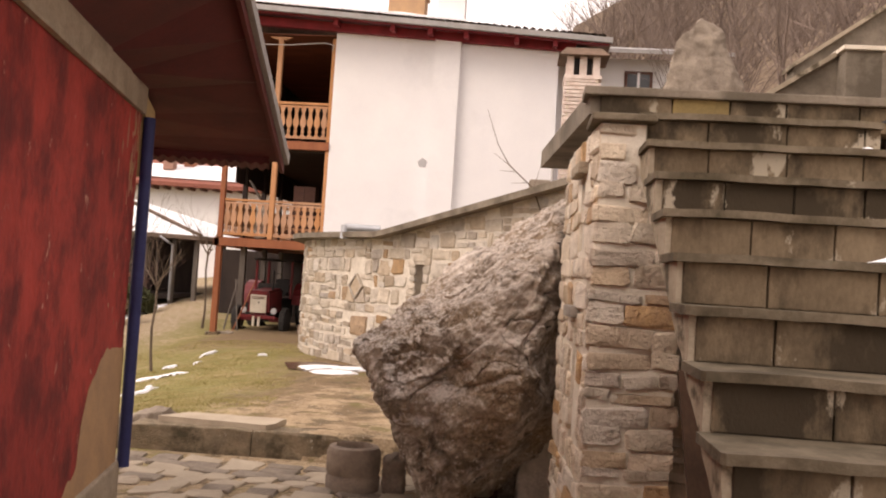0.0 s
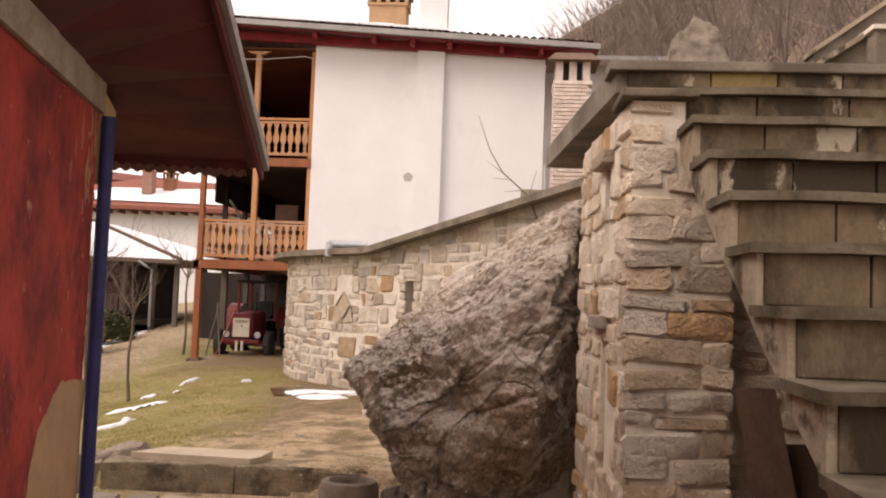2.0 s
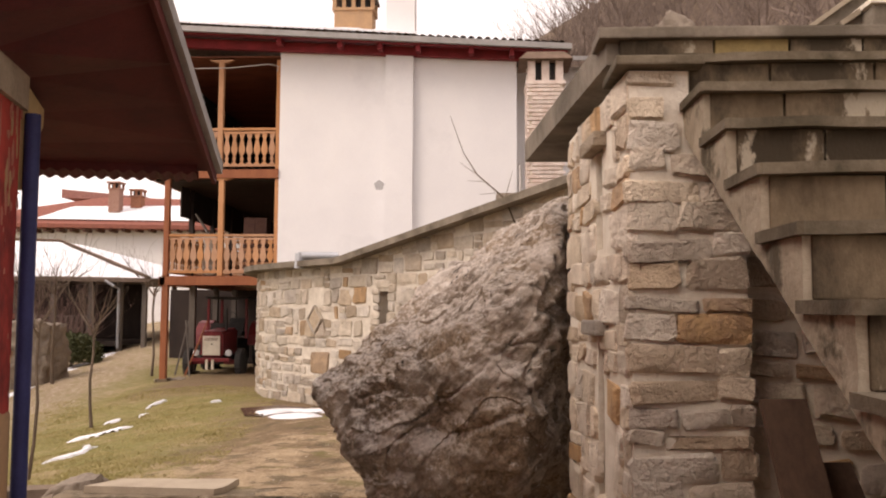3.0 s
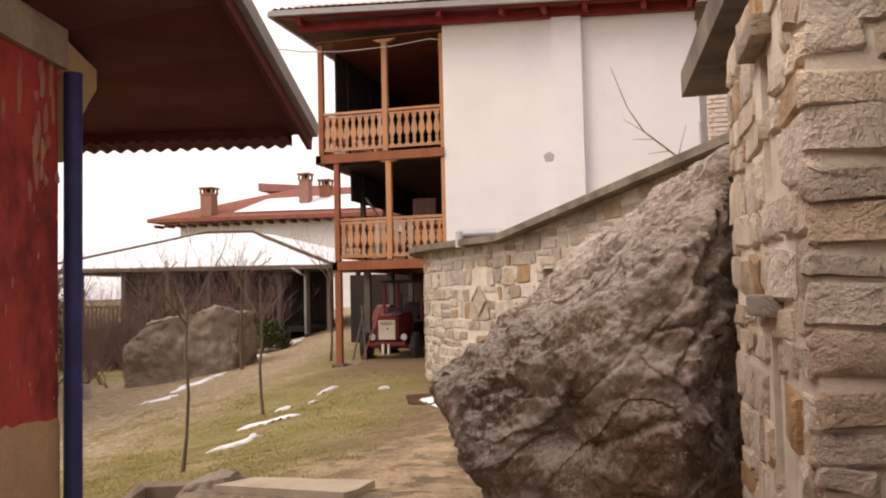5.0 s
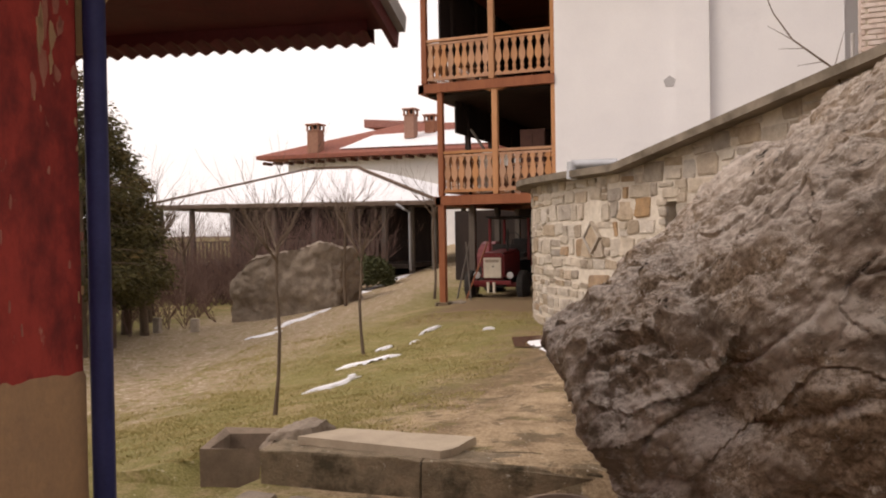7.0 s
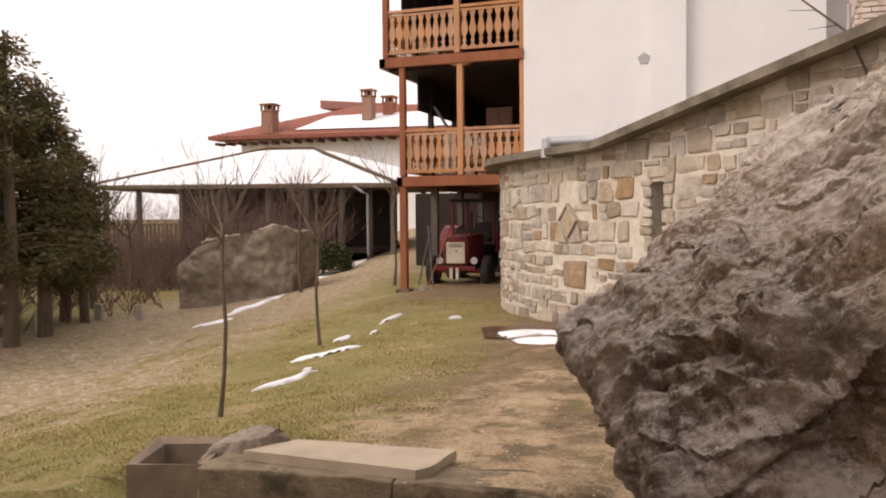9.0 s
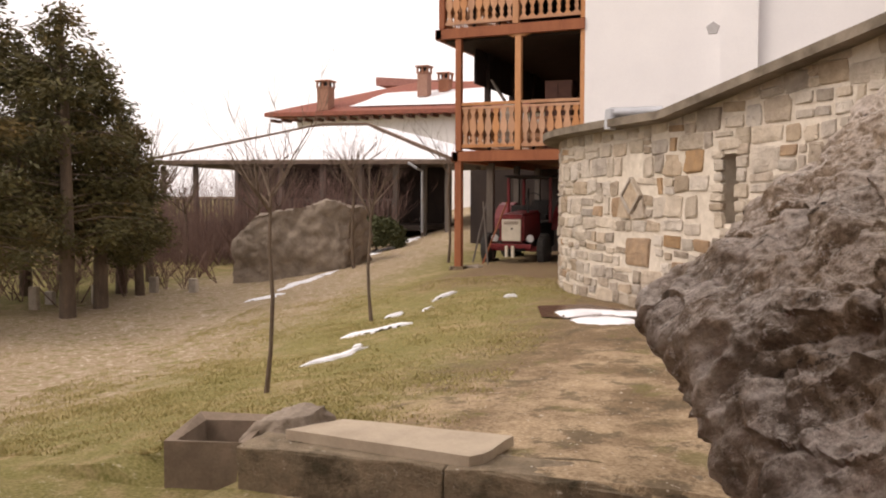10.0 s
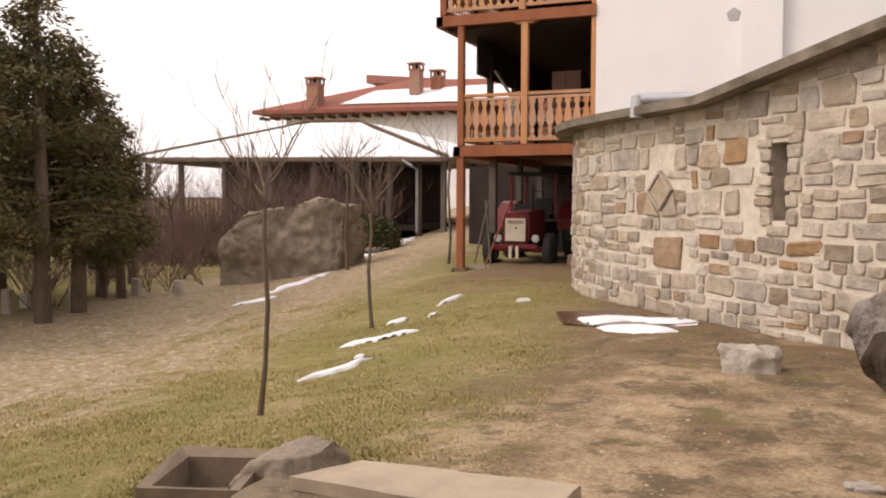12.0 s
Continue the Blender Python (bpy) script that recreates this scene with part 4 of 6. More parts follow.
def chimney(name, x, y, z0, z1, w, d, mat, label, arches=3):
    c = empty(name, label, "chimney")
    boxed("shaft", mat, (x - w / 2, x + w / 2, y - d / 2, y + d / 2, z0, z1 - 0.42), c, bevel=0.01)
    boxed("collar", mat, (x - w / 2 - 0.05, x + w / 2 + 0.05, y - d / 2 - 0.05, y + d / 2 + 0.05, z1 - 0.46, z1 - 0.40), c)
    for side in (-1, 1):
        for k in range(arches + 1):
            px = x - w / 2 + w * k / arches
            boxed("pier", mat, (px - 0.05, px + 0.05, y + side * (d / 2 - 0.05) - 0.05, y + side * (d / 2 - 0.05) + 0.05, z1 - 0.40, z1 - 0.12), c)
    boxed("dark_flue", "black", (x - w / 2 + 0.12, x + w / 2 - 0.12, y - d / 2 + 0.12, y + d / 2 - 0.12, z1 - 0.42, z1 - 0.14), c)
    boxed("cap", "oldtile" if mat != "redbrick" else "redbrick", (x - w / 2 - 0.10, x + w / 2 + 0.10, y - d / 2 - 0.10, y + d / 2 + 0.10, z1 - 0.12, z1 - 0.03), c, bevel=0.02)
    return c


ch = chimney("chimney", -2.30, 23.3, 8.5, 9.95, 1.0, 0.7, "peel", "ochre plastered chimney with arched vents above the roof", 4)
ch2 = boxed("shaft_chimney", "white", (-1.27, -0.57, 21.42, 22.0, 8.0, 9.75), None)
tagged(ch2, "tall pale plastered chimney shaft rising from the wall", "chimney")
boxed("cap", "white", (-1.33, -0.51, 21.36, 22.06, 9.75, 9.85), ch2)

# brick chimney on the terrace
bc = empty("brick_chimney", "whitewashed brick chimney with open arched cap on the terrace", "chimney")
BX, BY, BW = 2.24, 17.4, 0.66
boxed("core", "mortar", (BX - BW / 2 + 0.012, BX + BW / 2 - 0.012, BY - BW / 2 + 0.012, BY + BW / 2 - 0.012, 2.6, 5.95), bc)
BRICKS = {}


def brick_mesh(w, d, h, mat):
    key = (w, d, h, mat)
    if key not in BRICKS:
        b = bmesh.new()
        box(b, -w / 2, w / 2, -d / 2, d / 2, -h / 2, h / 2, 0.005)
        me = bpy.data.meshes.new("brick")
        b.to_mesh(me)
        b.free()
        me.materials.append(M[mat])
        BRICKS[key] = me
    return BRICKS[key]


for row in range(41):
    z = 2.75 + row * 0.078
    for side in range(4):
        for k in range(3):
            o = (k - 1) * 0.222 + (0.05 if row % 2 else -0.05)
            if side in (1, 2):
                continue
            b = new("brick", brick_mesh(0.20, 0.05, 0.06, "brick"))
            b.parent = bc
            b.matrix_local = pose(BX, BY, 0, 0, 0, side * 90) @ pose(o * 0.94, -BW / 2, z)
for k in range(4):
    a = k % 2, k // 2
    boxed("post", "brick", (BX - 0.33 + a[0] * 0.52, BX - 0.19 + a[0] * 0.52, BY - 0.33 + a[1] * 0.52, BY - 0.19 + a[1] * 0.52, 5.93, 6.35), bc)
boxed("post", "brick", (BX - 0.07, BX + 0.07, BY - 0.33, BY - 0.19, 5.93, 6.35), bc)
boxed("flue", "black", (BX - 0.18, BX + 0.18, BY - 0.18, BY + 0.18, 5.9, 6.34), bc)
boxed("sill", "brick", (BX - 0.37, BX + 0.37, BY - 0.37, BY + 0.37, 5.90, 5.97), bc)
bm = bmesh.new()
prism(bm, [(BX - 0.5, BY - 0.5), (BX + 0.5, BY - 0.5), (BX + 0.5, BY + 0.5), (BX - 0.5, BY + 0.5)], 6.35, 6.42)
tip = [v for v in bm.verts if v.co.z > 6.4]
for v in tip:
    v.co.x, v.co.y, v.co.z = BX + (v.co.x - BX) * 0.7, BY + (v.co.y - BY) * 0.7, 6.52
part("cap", bm, "oldtile", bc, "mossy stone cap")


# ---- balconies ----
def baluster_mesh(h, mat):
    prof = [(0.065, 0.0), (0.065, 0.05), (0.022, 0.12), (0.045, 0.20), (0.022, 0.28), (0.072, 0.42), (0.078, 0.52), (0.045, 0.70), (0.030, 0.80), (0.060, 0.90), (0.060, 1.0)]
    b = bmesh.new()
    poly = [(x, z * h) for x, z in prof] + [(-x, z * h) for x, z in reversed(prof)]
    f0 = [b.verts.new((x, -0.014, z)) for x, z in poly]
    f1 = [b.verts.new((x, 0.014, z)) for x, z in poly]
    n, m = len(poly), len(prof)
    for i in range(n):
        b.faces.new((f0[i], f0[(i + 1) % n], f1[(i + 1) % n], f1[i]))
    for i in range(m - 1):
        b.faces.new((f0[i], f0[i + 1], f0[n - 2 - i], f0[n - 1 - i])[::-1])
        b.faces.new((f1[i], f1[i + 1], f1[n - 2 - i], f1[n - 1 - i]))
    bmesh.ops.recalc_face_normals(b, faces=b.faces[:])
    me = bpy.data.meshes.new("baluster")
    b.to_mesh(me)
    b.free()
    me.materials.append(M[mat])
    return me


BALUSTER = baluster_mesh(0.80, "pine")


def railing(owner, p, q, z):
    """Top and bottom rail with shaped boards between two posts."""
    p, q = Vector(p), Vector(q)
    d = q - p
    turn = math.degrees(math.atan2(d.y, d.x))
    for dz, w, h in ((0.98, 0.09, 0.06), (0.90, 0.05, 0.05), (0.10, 0.06, 0.06)):
        bm = bmesh.new()
        beam(bm, (p.x, p.y, z + dz), (q.x, q.y, z + dz), w, h)
        part("rail", bm, "pine", owner)
    n = max(2, int(d.length / 0.165))
    for k in range(n):
        c = p + d * ((k + 0.5) / n)
        b = new("baluster", BALUSTER)
        b.parent = owner
        b.matrix_local = pose(c.x, c.y, z + 0.10, 0, 0, turn)


def balcony(name, x0, floor, top, label, bays, gap):
    y = WY + 0.06
    bal = empty(name, label, "balcony", kind="structure")
    boxed("deck", "pinered", (x0, WX0, y - 0.02, 33, floor - 0.06, floor), bal)
    bm = bmesh.new()
    beam(bm, (x0 - 0.06, y - 0.03, floor - 0.12), (WX0, y - 0.03, floor - 0.12), 0.14, 0.20)
    part("front_beam", bm, "pinered", bal, "stained timber edge beam")
    bm = bmesh.new()
    beam(bm, (x0, y - 0.1, floor - 0.13), (x0, 33, floor - 0.13), 0.14, 0.20)
    part("side_beam", bm, "pinered", bal)
    xs = [x0 + 0.06, bays, WX0 - 0.05]
    for i, x in enumerate(xs):
        w = 0.065 if i < 2 else 0.045
        boxed("post", "pinered" if i == 0 else "pine", (x - w, x + w, y - w, y + w, floor, top), bal, bevel=0.01)
        if i == 1:
            bm = bmesh.new()
            prism(bm, [(-0.30, -0.06), (0.30, -0.06), (0.30, 0.06), (-0.30, 0.06)], [0, 0, 0, 0], 0.07)
            for v in bm.verts:
                if v.co.z < 0.01:
                    v.co.x *= 0.45
            c = part("bracket", bm, "pine", bal)
            c.location = (x, y, top - 0.07)
    railing(bal, (xs[0] + 0.065, y), (xs[1] - 0.065, y), floor)
    railing(bal, (xs[1] + 0.065, y), (xs[2] - 0.045, y), floor)
    for k in range(1, 7):
        yy = y + 1.75 * k
        boxed("post", "darkwood_and_shade", (x0, x0 + 0.12, yy - 0.06, yy + 0.06, floor, top), bal)
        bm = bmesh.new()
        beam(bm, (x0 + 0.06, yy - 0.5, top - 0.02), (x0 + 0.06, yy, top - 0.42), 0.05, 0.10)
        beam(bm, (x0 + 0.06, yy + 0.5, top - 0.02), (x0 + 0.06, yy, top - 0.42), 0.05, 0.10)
        part("bracket", bm, "darkwood_and_shade", bal)
    boxed("side_boarding", "darkwood_and_shade", (x0 + 0.01, x0 + 0.05, y + 1.0, 33, floor + gap, top + 0.1), bal, "dark boarding along the balcony's side")
    railing(bal, (x0 + 0.06, y + 0.1), (x0 + 0.06, y + 10.5), floor)
    return bal


low = balcony("balcony", -6.60, 2.48, 4.86, "timber balcony with shaped board balusters, clutter behind it", -5.22, 1.55)
high = balcony("balcony", -6.98, 5.06, 7.75, "upper timber balcony with shaped board balusters", -5.28, 1.0)
boxed("inner_wall", "darkwood_and_shade", (WX0 - 0.06, WX0, WY + 0.2, 33, 2.5, 7.8), house, "dark timber inner facade")
boxed("inner_end", "darkwood_and_shade", (-6.9, WX0, 31.0, 31.1, 2.5, 8.0), house)
boxed("balcony_ceiling", "darkwood_and_shade", (-6.9, WX0, WY + 0.2, 32, 4.80, 4.86), low)
bm = bmesh.new()
k = 0
y = WY + 0.12
while y < 31:
    box(bm, RX0 + 0.75, WX0 + 0.3, y, y + 0.16, 7.84, 7.87)
    y += 0.17
ceil = part("ceiling", bm, "ceilboards")
tagged(ceil, "dark red board ceiling above the upper balcony", "ceiling", kind="structure")

# garage posts under the balcony
for i, (x, y, w, mat) in enumerate(((-6.54, WY + 0.06, 0.075, "pinered"), (-6.50, 23.4, 0.08, "greywood"), (-6.45, 25.2, 0.07, "greywood"), (-6.45, 27.0, 0.07, "greywood"))):
    p = boxed("garage_post", mat, (x - w, x + w, y - w, y + w, ground_z(x, y) - 0.05, 2.30), None, bevel=0.012)
    tagged(p, "stained timber post carrying the balcony" if i == 0 else "grey weathered timber post in the open garage", "post")
    foot = boxed("footing", "concrete", (x - w - 0.08, x + w + 0.08, y - w - 0.08, y + w + 0.08, ground_z(x, y) - 0.2, ground_z(x, y) + 0.06), p)
    foot.parent = p


# ---- painted chapel-like building on the near side ----
RED = pose(-1.47, 5.68, 0, 0, 0, 13)
red = empty("red_building", "old red limewashed building with peeling plaster under a tin roof", "building", kind="structure")
red.matrix_local = RED
boxed("wall", "red", (-5.0, 0.0, -9.0, 0.0, 0.30, 2.73), red, bevel=0.02)
boxed("plinth", "band", (-5.0, 0.03, -9.0, 0.03, -0.4, 0.30), red, "bare grey plinth", bevel=0.02)
bm = bmesh.new()
prism(bm, [(-5.0, -9.0), (0.03, -9.0), (0.03, 0.03), (-5.0, 0.03)], 2.72, 2.935)
bmesh.ops.subdivide_edges(bm, edges=bm.edges[:], cuts=6)
for v in bm.verts:
    v.co += Vector((noise.noise(v.co * 2), noise.noise(v.co * 2 + Vector((5, 0, 0))), 0)) * 0.02
part("cornice", bm, "band", red, "grey weathered plaster band below the eave")
EO, EV, EZ = 1.30, 0.90, 2.62


def verge(y):
    """Outer roof edge: climbs steeply from the eave's corner, then runs level."""
    back = min(EO - y, 2.3)
    return Vector((EV - 0.085 * back, y, EZ + 0.32 * back))


def roof_sheet(lift, thick, grow):
    """End slope and side slope of the roof, from the wall's head out to eave and verge."""
    bm = bmesh.new()
    rows = [EO, 0.9, 0.45, 0.03, -0.5, -1.0, -3.0, -10.0]
    outer = [verge(y) + Vector((grow, grow if y == EO else 0, 0)) for y in rows]
    inner = [Vector((-0.02, min(y, 0.03), 2.90)) for y in rows]
    inner[0], inner[1], inner[2] = Vector((-0.4, EO + grow, EZ)), Vector((-0.3, 0.9, EZ + 0.08)), Vector((-0.15, 0.45, EZ + 0.17))
    west = [Vector((-6.0, EO + grow, EZ)), Vector((-6.0, 0.9, EZ + 0.08)), Vector((-6.0, 0.45, EZ + 0.17)), Vector((-6.0, 0.03, 2.90))]
    for a, b in ((outer, inner), (inner[:4], west)):
        for i in range(len(b) - 1):
            quad = [a[i], a[i + 1], b[i + 1], b[i]]
            lo = [bm.verts.new(p + Vector((0, 0, lift))) for p in quad]
            hi = [bm.verts.new(p + Vector((0, 0, lift + thick))) for p in quad]
            bm.faces.new(lo)
            bm.faces.new(hi[::-1])
            for k in range(4):
                bm.faces.new((lo[k], hi[k], hi[(k + 1) % 4], lo[(k + 1) % 4]))
    bmesh.ops.recalc_face_normals(bm, faces=bm.faces[:])
    return bm


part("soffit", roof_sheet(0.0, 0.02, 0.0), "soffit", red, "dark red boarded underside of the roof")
part("roof", roof_sheet(0.05, 0.03, 0.04), "tin", red, "tin roof sheets")
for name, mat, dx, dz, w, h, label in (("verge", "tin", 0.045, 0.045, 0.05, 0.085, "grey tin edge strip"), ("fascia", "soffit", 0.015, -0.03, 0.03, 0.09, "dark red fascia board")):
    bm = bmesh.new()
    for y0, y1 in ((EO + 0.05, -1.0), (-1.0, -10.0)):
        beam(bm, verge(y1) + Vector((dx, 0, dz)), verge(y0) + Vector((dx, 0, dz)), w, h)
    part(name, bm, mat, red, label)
# corrugated edge along the end
bm = bmesh.new()
prev = None
for i in range(0, 6 * 12 * 7):
    x = -5.9 + i / 72
    if x > EV - 0.08:
        break
    zz = EZ - 0.065 + 0.011 * math.sin(x * math.tau / 0.085)
    cur = [bm.verts.new((x, EO + 0.05, zz)), bm.verts.new((x, EO + 0.05, EZ + 0.07)), bm.verts.new((x, EO - 0.1, EZ + 0.09)), bm.verts.new((x, EO - 0.1, zz + 0.03))]
    if prev:
        for k in range(4):
            bm.faces.new((prev[k], cur[k], cur[(k + 1) % 4], prev[(k + 1) % 4]))
    prev = cur
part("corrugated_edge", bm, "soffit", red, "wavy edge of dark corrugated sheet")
bm = bmesh.new()
tube(bm, [(0.05, 0.03, 0.26), (0.05, 0.03, 2.70)], [0.042, 0.042], 10)
pipe = smooth(part("corner_pipe", bm, "blue", red, "blue painted corner pipe"))
bm = bmesh.new()
n = 8
arc = [(0.02 + 0.30 * (a / n) ** 1.5, 2.28 + 0.42 * a / n) for a in range(n + 1)]
poly = [(0.0, 2.28)] + arc + [(0.32, 2.80), (0.0, 2.86)]
f0 = [bm.verts.new((-0.18, y + 0.03, z)) for y, z in poly]
f1 = [bm.verts.new((0.02, y + 0.03, z)) for y, z in poly]
for i in range(len(poly)):
    bm.faces.new((f0[i], f0[(i + 1) % len(poly)], f1[(i + 1) % len(poly)], f1[i]))
bm.faces.new(f0[::-1])
bm.faces.new(f1)
part("arch_spring", bm, "ochre", red, "ochre painted springing of an arch")
# peeled patches low on the wall
bm = bmesh.new()
rim = [(0.0, 0.30), (-1.32, 0.30), (-1.18, 0.40), (-1.0, 0.46), (-0.95, 0.70), (-0.86, 0.90), (-0.72, 0.97), (-0.60, 1.07), (-0.45, 1.12), (-0.20, 1.10), (0.0, 1.07)]
pts = []
for i, (p, q) in enumerate(zip(rim, rim[1:])):
    for k in range(6):
        y, z = p[0] + (q[0] - p[0]) * k / 6, p[1] + (q[1] - p[1]) * k / 6
        w = 0.030 * noise.noise(Vector((y * 9, z * 9, 2))) if i > 0 else 0
        pts.append((min(0.0, y + w), z + w))
pts.append(rim[-1])
a = [bm.verts.new((0.003, y, z)) for y, z in pts]
b = [bm.verts.new((-0.02, y, z)) for y, z in pts]
bm.faces.new(a)
for i in range(len(pts)):
    bm.faces.new((a[i], a[(i + 1) % len(pts)], b[(i + 1) % len(pts)], b[i]))
bmesh.ops.recalc_face_normals(bm, faces=bm.faces[:])
part("peeled_patch", bm, "peel", red, "patch of bare peeled plaster")

frng = random.Random(31)
for i in range(40):
    fy, fz = -abs(frng.gauss(0.10, 0.26)), frng.uniform(2.10, 2.70) if i < 24 else frng.uniform(1.15, 2.1)
    w, h = (frng.uniform(0.008, 0.030), frng.uniform(0.03, 0.13)) if i < 24 else (frng.uniform(0.003, 0.009), frng.uniform(0.006, 0.03))
    n = 9
    bm = bmesh.new()
    ring = []
    for k in range(n):
        a = k * math.tau / n
        q = frng.uniform(0.45, 1.1)
        ring.append((fy + math.cos(a) * w * q, fz + math.sin(a) * h * q))
    a = [bm.verts.new((0.004, y, z)) for y, z in ring]
    b = [bm.verts.new((-0.01, y, z)) for y, z in ring]
    bm.faces.new(a)
    for k in range(n):
        bm.faces.new((a[k], b[k], b[(k + 1) % n], a[(k + 1) % n]))
    bmesh.ops.recalc_face_normals(bm, faces=bm.faces[:])
    part("paint_flake", bm, "flake" if i % 3 else "peel", red)


# ---- kerb, slab, trough and small stones ----
kerb = empty("kerb", "mossy concrete kerb along the lawn's edge", "kerb", kind="structure")
for x0, x1 in ((-2.66, -1.40), (-1.393, -0.10), (-0.094, 1.2)):
    bm = bmesh.new()
    box(bm, x0, x1, 0.0, 0.36, -0.45, 0.035, 0.012)
    bmesh.ops.subdivide_edges(bm, edges=[e for e in bm.edges if e.calc_length() > 0.3], cuts=14)
    for v in bm.verts:
        v.co += Vector((0, noise.noise(v.co * 3), noise.noise(v.co * 4 + Vector((3, 0, 0))))) * 0.03
    k = part("kerbstone", bm, "kerb", kerb)
    k.matrix_local = pose(0, 8.66, 0, 0, 0, 3.6)

bm = bmesh.new()
plan = [(-2.44, 8.70), (-1.95, 8.665), (-1.27, 8.63), (-1.22, 8.70), (-1.19, 9.10), (-1.70, 9.08), (-2.27, 9.05)]
prism(bm, plan, 0.035, 0.095)
bmesh.ops.triangulate(bm, faces=bm.faces[:])
bmesh.ops.subdivide_edges(bm, edges=[e for e in bm.edges if e.calc_length() > 0.2], cuts=3)
for v in bm.verts:
    v.co += Vector((noise.noise(v.co * 6), noise.noise(v.co * 6 + Vector((9, 0, 0))), 0.35 * noise.noise(v.co * 3))) * 0.018
slab = part("stone_slab", bm, "slab")
tagged(slab, "flat pale sandstone slab lying on the kerb", "stone slab")

bm = bmesh.new()
rough_block(bm, [(-3.02, 9.05, -0.14), (-2.50, 9.05, -0.1), (-2.46, 9.42, -0.1), (-2.95, 9.5, -0.14), (-2.92, 9.08, 0.0), (-2.58, 9.1, 0.06), (-2.57, 9.36, 0.09), (-2.85, 9.40, 0.05)], 6, 0.04, 4, 4)
tagged(smooth(part("rock", bm, "rock"), 50), "grey layered rock beside the trough", "rock")

tr = empty("trough", "cracked concrete trough sunk in the lawn's edge", "trough")
c = [(-3.32, 8.66), (-2.80, 8.80), (-3.02, 9.42), (-3.52, 9.26)]
cx, cy = sum(p[0] for p in c) / 4, sum(p[1] for p in c) / 4
inner = [(cx + (x - cx) * 0.76, cy + (y - cy) * 0.80) for x, y in c]
for i in range(4):
    j = (i + 1) % 4
    bm = bmesh.new()
    prism(bm, [c[i], c[j], inner[j], inner[i]], -0.62, [-0.06 + 0.01 * i, -0.06 + 0.01 * j, -0.07, -0.07])
    part("side", bm, "trough", tr)
bm = bmesh.new()
prism(bm, inner, -0.4, -0.24)
part("earth", bm, "rock", tr, "dark earth filling")

bm = bmesh.new()
prof = [(0.02, -0.30), (0.215, -0.30), (0.235, -0.26), (0.238, -0.07), (0.222, -0.05), (0.222, -0.045), (0.236, -0.02), (0.238, 0.14), (0.215, 0.19), (0.165, 0.20), (0.150, 0.17), (0.145, 0.02), (0.02, 0.0)]
lathe(bm, prof, 32, (-0.12, 7.45, 0.0))
planter = smooth(part("planter", bm, "planter"), 50)
tagged(planter, "round washed-concrete planter of two rings", "planter")
rng = random.Random(17)


def small_rock(x, y, z, w, d, h, seed, label, mat="rock"):
    bm = bmesh.new()
    r = random.Random(seed)
    rough_block(bm, [(x + sx * w / 2 * r.uniform(0.7, 1.1), y + sy * d / 2 * r.uniform(0.7, 1.1), z + sz * h * r.uniform(0.85, 1.05)) for sx in (-1, 1) for sy in (-1, 1) for sz in (0, 1)], 4, 0.12 * min(w, d), 3.0 / max(w, 0.1), seed)
    return tagged(smooth(part("rock", bm, mat), 50), label, "rock")


small_rock(0.24, 7.42, -0.28, 0.20, 0.2, 0.44, 31, "upright grey stone beside the planter")
small_rock(0.58, 7.25, -0.28, 0.21, 0.2, 0.28, 32, "pale block of stone at the boulder's foot", "stonepale")
small_rock(1.05, 7.65, -0.29, 0.14, 0.12, 0.12, 33, "small pale stone at the boulder's foot", "stonepale")
small_rock(1.25, 7.55, -0.29, 0.30, 0.2, 0.10, 34, "flat grey stone at the boulder's foot")
small_rock(-0.62, 12.5, -0.05, 0.42, 0.34, 0.29, 35, "pale grey field stone on bare earth", "stonepale")
small_rock(0.00, 9.70, 0.0, 0.16, 0.12, 0.06, 36, "pale stone chip on bare earth", "stonepale")
small_rock(0.22, 9.75, 0.0, 0.18, 0.10, 0.05, 37, "pale stone chip on bare earth", "stonepale")
small_rock(1.45, 7.2, -0.29, 0.30, 0.25, 0.75, 38, "pale rubble wedged beneath the boulder", "stonepale")
small_rock(1.35, 8.0, -0.3, 0.5, 0.4, 0.5, 39, "rubble beneath the boulder", "rock")
tub = empty("iron_tub", "rusted square iron tub with a torn rim", "tub")
for i, (x0, x1, y0, y1) in enumerate(((0.74, 1.16, 6.86, 6.875), (0.74, 1.16, 7.16, 7.175), (0.74, 0.755, 6.875, 7.16), (1.145, 1.16, 6.875, 7.16))):
    boxed("side", "rust", (x0, x1, y0, y1, -0.27, -0.02 - 0.012 * i), tub)
boxed("bottom", "rust", (0.755, 1.145, 6.875, 7.16, -0.27, -0.24), tub)

# boards leaning under the stairs
for i, (x, lean) in enumerate(((2.10, 0.24), (2.30, 0.34))):
    bm = bmesh.new()
    beam(bm, (x + 0.10 + 0.08 * i, 3.62, -0.09), (x + 0.06, 4.46 + 0.1 * i, 1.30 - 0.25 * i), 0.17, 0.028)
    tagged(part("plank", bm, "plank"), "dark reddish-brown plank leaning under the stairs", "plank", group="planks under the stairs")

